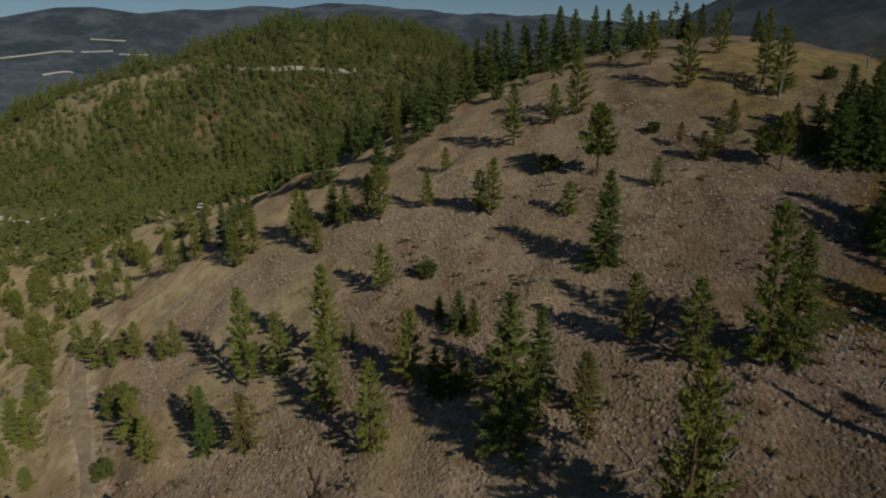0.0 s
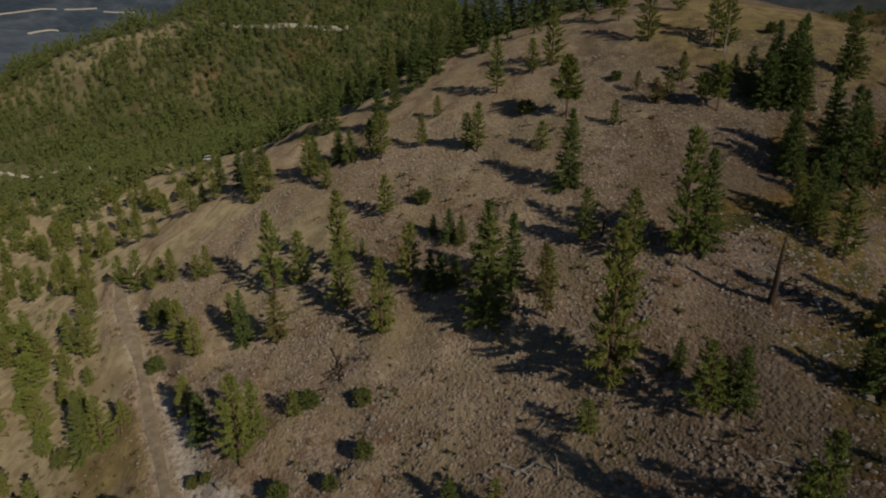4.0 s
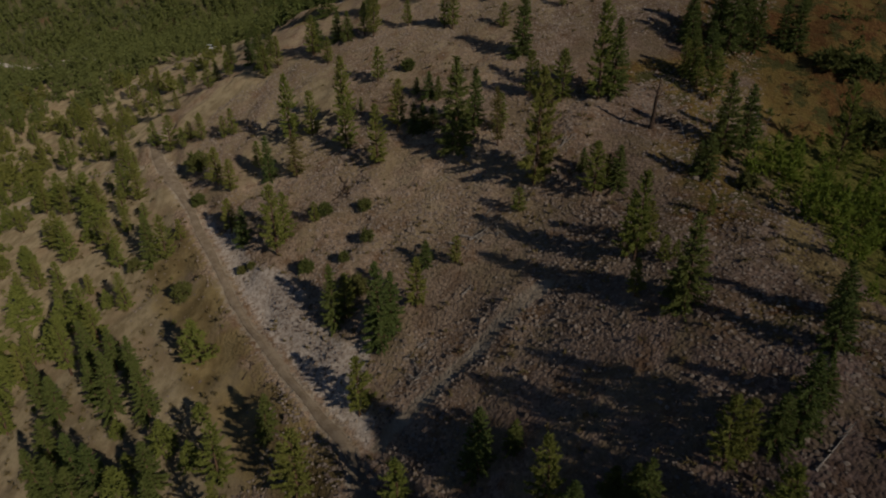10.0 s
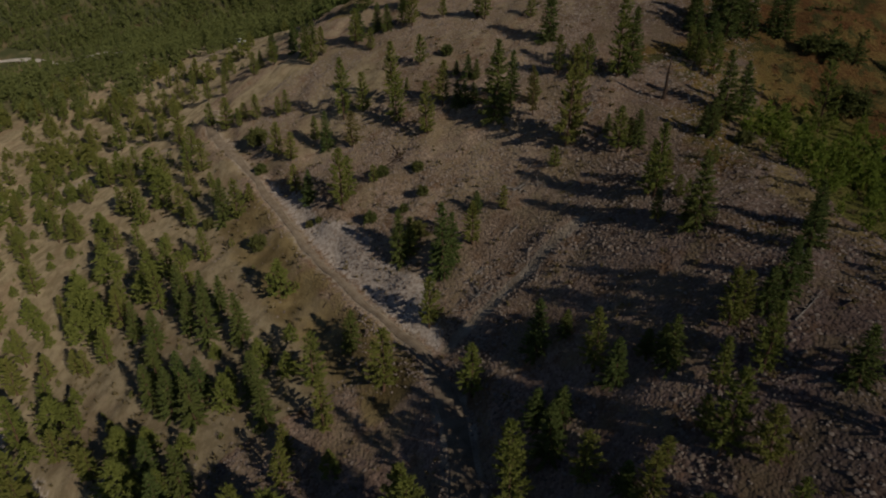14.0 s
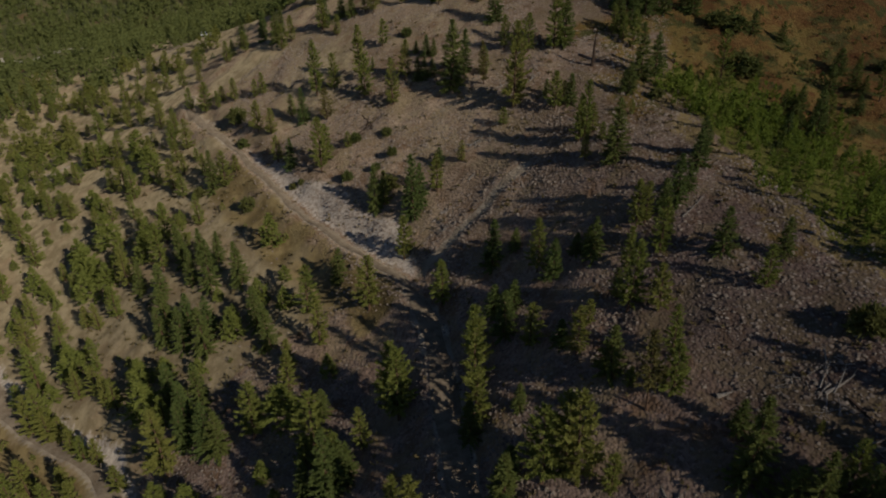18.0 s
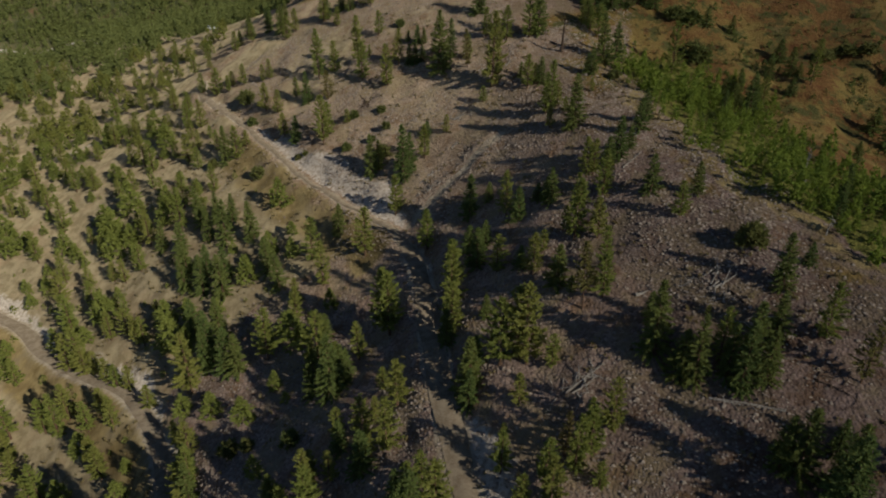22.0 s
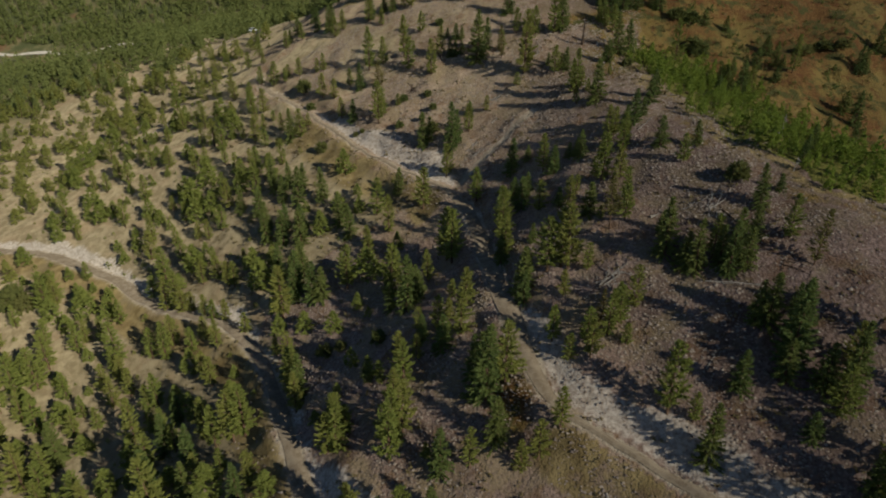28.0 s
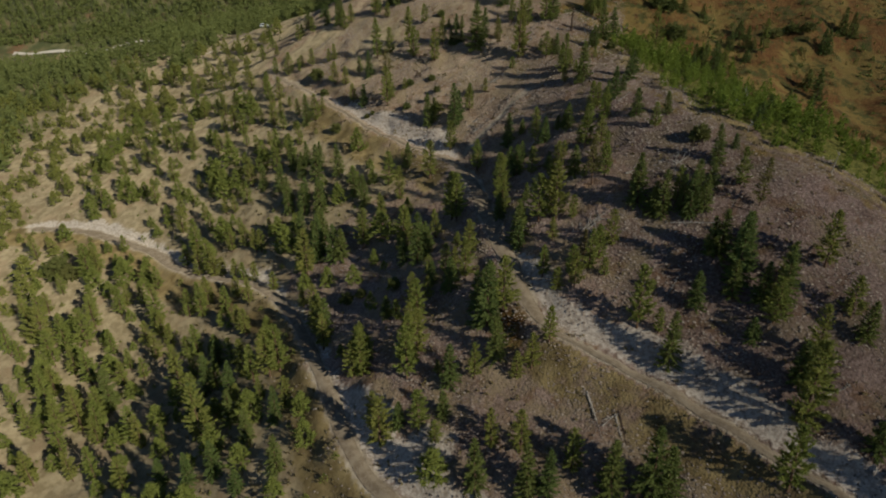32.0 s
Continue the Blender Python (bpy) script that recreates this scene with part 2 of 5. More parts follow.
PAINT, GLAZING, RUBBER = plain("car_paint", (0.62, 0.63, 0.64), 0.35, 0.5), plain("car_glass", (0.03, 0.035, 0.04), 0.15, 0.6), plain("tyre_rubber", (0.03, 0.03, 0.03), 0.8, 0.2)


# ---- ground form ----
# broad hills: x, y, rise, spread along, spread across, turn in degrees
BASE = -0.9
HILLS = [
    (-104, 586, 103, 69, 115, 0),
    (-236, 490, 79, 95, 60, 2),
    (7, 577, 77, 57, 126, 8),
    (33, 171, 90, 83, 109, 9),
    (235, 239, 102, 106, 146, 6),
    (-142, 297, 32, 101, 69, 4),
    (-1500, 2500, 315, 750, 420, 25),
    (-800, 1500, 80, 380, 260, 30),
    (-500, 3000, 220, 500, 400, 0),
    (550, 2900, 270, 600, 420, -15),
    (2200, 1900, 390, 700, 600, 0),
    (1150, 900, 150, 350, 420, 10),
    (-1500, 400, 240, 450, 600, 0),
    (0, -1700, 200, 1400, 450, 0),
    (820, 1500, 270, 420, 380, 0),
    (100, 190, -10, 22, 22, 0),
    (-80, 254, 3, 16, 14, 0),
]


def hills(x, y):
    z = BASE + 0 * x
    for cx, cy, rise, along, across, turn in HILLS:
        c, s = math.cos(math.radians(turn)), math.sin(math.radians(turn))
        u, v = (x - cx) * c + (y - cy) * s, (y - cy) * c - (x - cx) * s
        z = z + rise * np.exp(-0.5 * ((u / along) ** 2 + (v / across) ** 2))
    return z
GX, GY, DX, DY, NX, NY = -156.0, -96.0, 34.0, 36.0, 10, 9
FX, FY, FD, FN, FM = -102.0, -34.0, 18.0, 10, 9


def bump(f):
    """Cubic B-spline weight."""
    f = np.abs(f)
    return np.where(f < 1, 2 / 3 - f * f + f ** 3 / 2, np.where(f < 2, (2 - f) ** 3 / 6, 0.0))


def slope(x, y, rises, folds):
    z = hills(x, y)
    for j in range(NY):
        wy = bump((y - GY) / DY - j)
        for i in range(NX):
            z = z + rises[j][i] * wy * bump((x - GX) / DX - i)
    for j in range(FM):
        wy = bump((y - FY) / FD - j)
        for i in range(FN):
            z = z + folds[j][i] * wy * bump((x - FX) / FD - i)
    return z
RISES = [
    [-22.3, -17.6, -12.1, -6, 0.5, 9.8, 20.4, 21.3, 10.9, -4.8],
    [-18.8, -15.7, -10.8, -3.8, 2.7, 10.6, 22.1, 23.1, 11.9, -5.2],
    [-15, -15, -12.4, -3.3, 5.7, 13.2, 27.1, 24.9, 10.3, -8.3],
    [-10.9, -15.2, -17.5, -5.6, 7.4, 19.8, 33.4, 21.6, 5, -10],
    [-8.1, -13.2, -20, -11.6, -5.9, 6.9, 20.2, 2.8, -5.7, -8.3],
    [-5.2, -7.1, -12.3, -9.6, -11.6, -8.5, -3.4, -15.9, -12.8, -7.4],
    [-0.4, 0.5, -2.2, -6.1, -12, -13.6, -16.4, -19.1, -9, -4.1],
    [5.2, 5.1, 3.5, -1, -8.5, -11.7, -13.3, -12.1, -4, 0.5],
    [6, -0.2, 0.7, 3, -1, -4.5, -2.5, 2, 7.7, 10.6],
]
FOLDS = [
    [0.1, 0.2, 0.1, -0.1, -0.5, -1.2, -2.1, -2.2, -1.2, -0.3],
    [-0.2, -0.1, -0.1, -0.3, -0.4, -0.1, -1.5, -2.9, 0.2, 1.6],
    [-0.6, -0.5, -0.4, -0.3, -0.2, 1.3, 0.7, -1.7, 1, 2.2],
    [-0.9, -1.4, -0.9, 0.4, 1.3, 2.2, 1.9, -1.2, -0.2, 1.2],
    [-0.5, -2.2, -1.2, 0.4, 1, -0.7, -1.1, 1, 1.4, 0.2],
    [1.2, -1.1, 0.4, 1.7, 1.2, -2.1, -3.9, 1.4, 2, -1.4],
    [2, 0.1, 1.3, 2.5, 0.9, -0.8, -1.6, 1.2, 2.6, -2.9],
    [0.8, -1, 0.5, 2.4, 1.7, 0.2, -1.7, 0, 1.3, -5.3],
    [-0.8, -0.9, 0.2, 0.6, 0.5, -0.3, -0.4, 2.1, 1.8, -4.4],
]


def steps(x, nodes):
    """Broken line through (place, value) nodes."""
    return np.interp(x, [a for a, _ in nodes], [b for _, b in nodes])


def dapple(x, y, size, seed):
    """Smooth random field, about -1 to 1."""
    rng = np.random.default_rng(seed)
    z = 0 * x
    for k in range(7):
        a, p = rng.uniform(0, 2 * math.pi, 2)
        s = size * rng.uniform(0.6, 1.6)
        z = z + np.sin((x * math.cos(a) + y * math.sin(a)) / s * 2 * math.pi + p + 1.3 * np.sin((y * math.cos(a) - x * math.sin(a)) / (s * 1.7) * 2 * math.pi))
    return z / 3.5


CREST = [(-90, 95), (-30, 75), (10, 62), (17, 57), (24, 48), (35, 45), (52, 43), (68, 41), (98, 46), (125, 54), (150, 66), (190, 80), (260, 95)]
FOOT = [(-80, 35), (-42, 8), (-26, -8), (-13, -19), (0, -25), (18, -31), (32, -35), (45, -39), (55, -42), (64, -34), (71, -13), (80, -11), (88, -16), (108, -29), (130, -41), (146, -51), (164, -62), (200, -62), (240, -40), (300, -20)]
UPPER = [(-62, 172), (-61, 163), (-55.5, 152), (-50.8, 145), (-46.6, 138.5), (-41, 130), (-34.4, 118), (-28.3, 108), (-22.5, 97.5), (-16, 88.8), (-11.3, 82.5), (-7, 76.5), (-3, 71.9), (0, 64.5), (1.8, 56), (2.5, 47), (2.6, 36), (3.3, 27), (4.2, 18), (5, 9), (7, 2.5), (10, -1.5), (14.5, -5.3), (19.2, -10.2), (23.5, -15.2), (30.3, -23.9), (37, -32.5), (47, -46), (60, -62), (84, -92), (112, -130)]
LOWER = [(-140, 121), (-119, 113), (-103, 102), (-89.4, 92.8), (-83, 84.4), (-75.5, 78), (-65.6, 69.6), (-56.7, 64), (-49.4, 54.8), (-43, 45), (-38, 32), (-33.5, 18.2), (-29.8, 7.6), (-27.5, 0), (-25, -6.7), (-21, -13), (-10, -26), (6, -42), (20, -60), (44, -92), (70, -130)]
CAT = [(1, 71), (4, 72), (10, 75), (16.3, 79.7), (19, 81)]
SPUR = [(-113, 173), (-97, 175), (-78, 167), (-61, 155)]
VALLEY = [(-330, 398), (-271, 381), (-235, 370.5), (-192, 350), (-172, 337), (-152, 319)]
BENCH = [(-106, 250), (-95, 257), (-82, 262), (-68, 254), (-53, 237), (-36, 213), (-22, 195)]
BRINK = [(-172, 470), (-146, 470), (-110, 470.5), (-86, 476), (-66, 485), (-51, 485)]
ROADS = [(UPPER, 1.35), (LOWER, 1.6), (CAT, 0.9), (SPUR, 1.2), (VALLEY, 2.6), (BENCH, 2.3)]


def smooth_line(line, step=2.0):
    p = np.array(line, float)
    for _ in range(3):
        q = np.empty((2 * len(p), 2))
        q[0::2], q[1::2] = p, p
        mid = np.empty((2 * len(p) - 2, 2))
        mid[0::2] = 0.75 * p[:-1] + 0.25 * p[1:]
        mid[1::2] = 0.25 * p[:-1] + 0.75 * p[1:]
        p = np.vstack([p[:1], mid, p[-1:]])
    far = np.r_[0, np.cumsum(np.hypot(*np.diff(p, axis=0).T))]
    at = np.linspace(0, far[-1], max(3, int(far[-1] / step)))
    return np.stack([np.interp(at, far, p[:, k]) for k in range(2)], 1)


def near_line(x, y, pts):
    """Distance to a line, the nearest station, and the side (+ to its left)."""
    best, station, side = np.full(x.shape, 1e9), np.zeros(x.shape), np.zeros(x.shape)
    for k in range(len(pts) - 1):
        a, d = pts[k], pts[k + 1] - pts[k]
        f = np.clip(((x - a[0]) * d[0] + (y - a[1]) * d[1]) / (d @ d), 0, 1)
        ex, ey = x - a[0] - f * d[0], y - a[1] - f * d[1]
        dist = np.hypot(ex, ey)
        closer = dist < best
        best = np.where(closer, dist, best)
        station = np.where(closer, k + f, station)
        side = np.where(closer, np.sign(d[0] * ey - d[1] * ex), side)
    return best, station, side


WIDTHS = [(-62, 0.95), (2, 0.95), (12, 1.9), (60, 2.0), (69, 0.75), (128, 0.75), (140, 1.3), (170, 1.3)]
LINES = [(smooth_line(line), half) for line, half in ROADS]
GRADES = []
for pts, half in LINES:
    z = slope(pts[:, 0], pts[:, 1], RISES, FOLDS)
    for _ in range(30):
        z[1:-1] = (z[:-2] + 2 * z[1:-1] + z[2:]) / 4
    GRADES.append(z)


def soften(f):
    f = np.clip(f, 0, 1)
    return f * f * (3 - 2 * f)


def ground(x, y, fine=True):
    """Height of the ground."""
    x, y = np.asarray(x, float), np.asarray(y, float)
    z = slope(x, y, RISES, FOLDS)
    for (pts, half), grade in zip(LINES, GRADES):
        box = (x > pts[:, 0].min() - 14) & (x < pts[:, 0].max() + 14) & (y > pts[:, 1].min() - 14) & (y < pts[:, 1].max() + 14)
        if not box.any():
            continue
        dist, station, _ = near_line(x[box], y[box], pts)
        level = np.interp(station, np.arange(len(grade)), grade)
        if half < 1.0:
            z[box] += 0.14 * np.exp(-((dist - 2.0) / 0.9) ** 2) - 0.16 * np.exp(-(dist / 1.2) ** 2)
            continue
        hold = 1 - soften((dist - half) / (2.6 + half))
        z[box] = z[box] * (1 - hold) + level * hold
    if fine:
        near = np.exp(-(np.maximum(0, np.hypot(x, y - 60) - 160) / 120) ** 2)
        z = z + near * (0.35 * dapple(x, y, 11, 5) + 0.05 * dapple(x, y, 3.4, 6))
        z = z + 1.3 * dapple(x, y, 30, 9) * soften((x - steps(y, CREST) - 6) / 12)
        z = z + (1 - near) * 2.2 * dapple(x, y, 70, 7) + 16 * dapple(x, y, 420, 8) * soften((np.hypot(x, y) - 900) / 700)
    return z


def spread(inner, outer, step, reach):
    """Grid lines: even inside, widening outwards."""
    lines, gap, at = list(np.arange(inner, outer + 0.1, step)), step, outer
    while at < reach[1]:
        gap *= 1.11
        at += gap
        lines.append(at)
    gap, at = step, inner
    while at > reach[0]:
        gap *= 1.11
        at -= gap
        lines.insert(0, at)
    return np.array(lines)


def mesh(name, verts, faces, material, smooth=False):
    me = bpy.data.meshes.new(name)
    me.from_pydata(verts if isinstance(verts, list) else verts.tolist(), [], faces if isinstance(faces, list) else faces.tolist())
    me.materials.append(material)
    if smooth:
        me.polygons.foreach_set("use_smooth", [True] * len(me.polygons))
    me.update()
    return me


SPUR_TOP = [(-243, 457), (-222, 461), (-202, 467), (-180, 473)]


def bare_spur(x, y):
    """The treeless tan spur of the far hill."""
    return np.clip(sum(np.exp(-((x - a) / 18) ** 2 - ((y - b) / 15) ** 2) for a, b in SPUR_TOP), 0, 1)


xs, ys = spread(-145, 118, 1.1, (-4600, 4600)), spread(-62, 205, 1.1, (-3000, 4600))
gx, gy = np.meshgrid(xs, ys)
gx, gy = gx.ravel(), gy.ravel()
cols, rows_n = len(xs), len(ys)
corner = (np.arange(rows_n - 1)[:, None] * cols + np.arange(cols - 1)).ravel()
gz = ground(gx, gy)
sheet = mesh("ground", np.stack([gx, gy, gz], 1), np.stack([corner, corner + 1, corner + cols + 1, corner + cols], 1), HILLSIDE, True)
east, west = gx - steps(gy, CREST), steps(gy, FOOT) - gx
wob = dapple(gx, gy, 16, 21)
green = soften((east - 1.5 + 2 * wob) / 3) * (1 - soften((east - 17 - 6 * wob) / 14)) * soften((gy + 6) / 12) * (1 - soften((gy - 96) / 18))
rust = soften((east - 9 + 6 * soften((gy - 80) / 14) + 3 * wob) / 5) * (1 - soften((gy - 420) / 100)) * soften((gy + 60) / 40)
rust = np.maximum(rust, soften((0.25 * east + 1.5 * wob + (gy - 100) / 30) / 3) * soften((gy - 92) / 10) * soften((east + 26) / 16) * (1 - soften((gy - 230) / 60)))
rust = np.maximum(rust, 0.55 * soften((east + 10 + 3 * wob) / 8) * soften((gy + 30) / 10) * (1 - soften((gy - 66) / 10)))
rust = np.maximum(rust, 0.68 * soften((east + 24 + 5 * wob) / 20) * soften((gy - 60) / 30) * (1 - soften((gy - 150) / 30)))
rust = np.maximum(rust, 0.75 * np.exp(-((gx - 2.0) / 4.5) ** 2 - ((gy - 4) / 6) ** 2))
rust = np.maximum(rust, 0.9 * np.exp(-((gx - 38.7) / 6) ** 2 - ((gy - 117.8) / 5) ** 2))
grass = np.maximum(soften((west + 3 * wob) / 6), 0.75 * np.exp(-((gx + 22) / 16) ** 2 - ((gy - 142) / 24) ** 2))
forest = np.maximum(soften((gy - 300 - 12 * wob) / 60), soften((-190 - gx + 10 * wob + 0.25 * (gy - 110)) / 40)) * (1 - rust)
bald = bare_spur(gx, gy)
forest, grass = forest * (1 - 0.8 * bald), np.maximum(grass, bald)
grass = np.maximum(grass, 0.42 * soften((gy - 118) / 20) * (1 - soften((gy - 215) / 30)) * (1 - soften((east + 14) / 10)))
grass = np.maximum(grass, 0.42 * np.exp(-((gx - 4) / 26) ** 2 - ((gy - 106) / 34) ** 2))
grass = np.maximum(grass, 0.9 * np.exp(-((gx + 44) / 17) ** 2 - ((gy - 168) / 13) ** 2))
grass = np.maximum(grass, np.exp(-((gx + 86) / 22) ** 2 - ((gy - 254) / 9) ** 2))
golden = np.exp(-((gx - 62) / 22) ** 2 - ((gy - 166) / 20) ** 2)
fringe = np.exp(-((east - 1.0 + 1.5 * wob) / 2.2) ** 2) * soften((gy + 10) / 12) * (1 - soften((gy - 112) / 10))
rust = rust * (1 - soften(2 * golden)) * (1 - 0.8 * fringe)
green = green * (1 - 0.6 * fringe)
green = np.maximum(green, 0.42 * golden)
pale, track, straw = 0 * gx, 0 * gx, np.maximum(0.62 * soften(2 * golden), 0.75 * fringe)
# weight of the painted haze tint, growing with distance
haze_reach = soften((np.hypot(gx, gy) - 800) / 500)
BANKS = [
    [(-60, 2.5), (-30, 3.2), (-14, 4.0), (0, 4), (8, 3.5), (16, 2), (22, 0.6), (66, 0.6), (72, 2.2), (80, 4.6), (88, 6.2), (97, 5.0), (106, 3.0), (116, 2.2), (130, 0.6), (150, 0.8), (165, 0.8), (175, 0.5)],
    [(-60, 6), (-14, 7), (-6, 6), (2, 4), (10, 1.2), (40, 0.8), (52, 1.6), (62, 2.2), (75, 2.0), (83, 1.6), (92, 2), (102, 3.0), (115, 3), (125, 2)],
    [(0, 0.3)], [(0, 0.6)], [(0, 0.0)], [(0, 1.6)],
]
for (pts, half), bank in zip(LINES, BANKS):
    box = (gx > pts[:, 0].min() - 16) & (gx < pts[:, 0].max() + 16) & (gy > pts[:, 1].min() - 16) & (gy < pts[:, 1].max() + 16)
    dist, station, side = near_line(gx[box], gy[box], pts)
    at = np.interp(station, np.arange(len(pts)), pts[:, 1])
    reach = steps(at, bank) * (1 + 0.35 * dapple(station * 2.0, dist, 13, 31))
    up = side > 0
    pale[box] = np.maximum(pale[box], 0.86 * soften((dist - half + 0.5) / 1.0) * (1 - soften((dist - half - reach) / (0.6 + 0.3 * reach))) * up * soften(reach / 1.5))
    track[box] = np.maximum(track[box], (1 - soften((dist - (steps(at, WIDTHS) if 1.3 < half < 1.5 else half) + 0.3) / 1.0)) * (1.0 if half < 1.0 else 1.0 if half < 2.0 else 0.0))
    verge = soften((dist - half) / 1) * (1 - soften((dist - half - 5.5) / 4)) * ~up * (half > 1.3) * (at < 200)
    if half < 1.5:
        verge = soften((dist - 0.8) / 1) * (1 - soften((dist - 7.0) / 7)) * ~up * (half > 1.3)
        verge = verge * (soften((at - 62) / 6) * (1 - soften((at - 122) / 10)) + 1.0 * soften((4 - at) / 6) * (1 - soften((dist - 6) / 4))) * 0.9
    straw[box] = np.maximum(straw[box], verge * (0.75 + 0.25 * dapple(gx[box], gy[box], 14, 33)))
for key, parts in (("cover", (grass, green, rust, straw)), ("wild", (pale, forest, track, haze_reach))):
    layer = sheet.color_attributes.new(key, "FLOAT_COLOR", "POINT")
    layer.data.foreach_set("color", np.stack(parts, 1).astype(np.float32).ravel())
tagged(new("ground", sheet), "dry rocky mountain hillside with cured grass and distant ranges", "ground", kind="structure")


def road(name, pts, half, label, lift=0.05):
    """A worn two-rut track laid on its bench."""
    d = np.gradient(pts, axis=0)
    d /= np.hypot(*d.T)[:, None]
    side = np.stack([-d[:, 1], d[:, 0]], 1)
    across = np.array([-1.0, -0.62, -0.35, 0.0, 0.35, 0.62, 1.0])
    dip = np.array([-0.12, -0.06, 0.02, 0.05, 0.02, -0.06, -0.12])
    wide = half * (0.85 + 0.14 * dapple(np.arange(len(pts)) * 2.0, 0 * pts[:, 0], 23, 41))
    if 1.3 < half < 1.5:
        wide = wide * steps(pts[:, 1], WIDTHS) / half
    p = pts[:, None] + side[:, None] * (across * wide[:, None])[..., None]
    z = ground(p[..., 0].ravel(), p[..., 1].ravel()).reshape(p.shape[:2]) + dip + lift + 0.06
    n, m = p.shape[:2]
    c = (np.arange(n - 1)[:, None] * m + np.arange(m - 1)).ravel()
    me = mesh(name, np.dstack([p, z]).reshape(-1, 3), np.stack([c, c + 1, c + m + 1, c + m], 1), TRACK, True)
    tagged(new(name, me), label, "road", kind="structure")


road("dirt_road", *LINES[0], "pale dusty bulldozed dirt road along the knoll", 0.16)
road("dirt_road", *LINES[1], "pale dirt road cut across the lower slope", 0.16)
road("forest_road", *LINES[5], "tan dirt road on an open bench above the woods", 0.1)


def sheet_height(x, y):
    """Height of the ground sheet between its grid lines."""
    i, j = np.clip(np.searchsorted(xs, x) - 1, 0, cols - 2), np.clip(np.searchsorted(ys, y) - 1, 0, rows_n - 2)
    u, v = (x - xs[i]) / (xs[i + 1] - xs[i]), (y - ys[j]) / (ys[j + 1] - ys[j])
    z = gz.reshape(rows_n, cols)
    return (z[j, i] * (1 - u) + z[j, i + 1] * u) * (1 - v) + (z[j + 1, i] * (1 - u) + z[j + 1, i + 1] * u) * v


def far_road(line, half, lift=(2.0, 5.0), step=12.0):
    """A road cut on a distant mountainside."""
    pts = smooth_line(line, step)
    d = np.gradient(pts, axis=0)
    d /= np.hypot(*d.T)[:, None]
    edge = np.stack([-d[:, 1], d[:, 0]], 1) * half * (1 + 0.4 * dapple(np.arange(len(pts)) * 12.0, 0 * pts[:, 0], 90, 43))[:, None]
    p = np.stack([pts - edge, pts + edge], 1)
    z = sheet_height(p[..., 0].ravel(), p[..., 1].ravel()).reshape(p.shape[:2]) + lift
    n = 2 * np.arange(len(pts) - 1)
    me = mesh("mountain_road", np.dstack([p, z]).reshape(-1, 3), np.stack([n, n + 1, n + 3, n + 2], 1), GRAVEL)
    tagged(new("mountain_road", me), "pale road cut across a distant forested mountainside", "road", kind="structure")


far_road([(-1400, 1920), (-1283, 1996), (-1202, 2062)], 1.5)
far_road([(-1185, 2075), (-1160, 2096), (-1117, 2133)], 1.3)
far_road([(-1090, 2118), (-1033, 2141), (-1010, 2155)], 1.5)
far_road([(-835, 1340), (-835, 1380), (-827, 1429)], 0.9)
far_road(BRINK[1:3], 1.0, (0.8, 1.6), 5.0)
far_road(BRINK[2:5], 1.2, (0.8, 1.6), 5.0)
far_road(VALLEY[1:], 1.1, (0.2, 0.8), 6.0)
far_road([(-1225, 2205), (-1133, 2223), (-1120, 2226)], 1.3)


def height_at(x, y):
    return float(ground(np.array([x]), np.array([y]))[0])


# ---- trees ----
def tufts(rng, centres, size, blades, lean=0.35, thin=0.26):
    """Clumps of pointed blades about each centre, thrown outward."""
    n = len(centres)
    c = np.repeat(centres, blades, 0)
    s = np.repeat(size, blades)[:, None]
    way = rng.normal(size=(n * blades, 3))
    out = c * (1, 1, 0)
    out /= np.linalg.norm(out, axis=1)[:, None] + 1e-6
    way += out * 0.9 + (0, 0, lean)
    way /= np.linalg.norm(way, axis=1)[:, None]
    side = np.cross(way, rng.normal(size=way.shape))
    side /= np.linalg.norm(side, axis=1)[:, None]
    start = c - way * s * 0.25
    v = np.stack([start - side * s * thin, start + side * s * thin, c + way * s * rng.uniform(0.75, 1.2, (n * blades, 1))], 1)
    return v.reshape(-1, 3), np.arange(n * blades * 3).reshape(-1, 3)


def stem(height, thick, sides=7, bend=0.1, seed=0, rings=7):
    rng = np.random.default_rng(seed)
    a = np.linspace(0, 2 * math.pi, sides, endpoint=False)
    verts, faces = [], []
    for k in range(rings):
        f = k / (rings - 1)
        r = thick * ((1 - f) ** 0.8 * 0.94 + 0.06) * (1.35 if k == 0 else 1)
        ox, oy = bend * math.sin(2.2 * f + seed) * f, bend * math.cos(1.7 * f + seed) * f
        r = r * (1 + 0.12 * rng.normal(size=sides))
        verts += [(ox + r[i] * math.cos(a[i]), oy + r[i] * math.sin(a[i]), f * height - (0.25 if k == 0 else 0)) for i in range(sides)]
    for k in range(rings - 1):
        for i in range(sides):
            j = (i + 1) % sides
            faces.append((k * sides + i, k * sides + j, (k + 1) * sides + j, (k + 1) * sides + i))
    faces.append(tuple(range((rings - 1) * sides, rings * sides)))
    return verts, faces


def limbs(verts, faces, starts, ends, thick):
    """Three-sided tapering limbs joined to a stem's mesh."""
    for a, b in zip(starts, ends):
        a, b = Vector(a), Vector(b)
        d = (b - a).normalized()
        s = d.orthogonal().normalized()
        u = d.cross(s)
        base = len(verts)
        for k in range(3):
            w = s * math.cos(k * 2.094) + u * math.sin(k * 2.094)
            verts.append(tuple(a + w * thick))
        verts.append(tuple(b))
        faces += [(base, base + 1, base + 3), (base + 1, base + 2, base + 3), (base + 2, base, base + 3)]


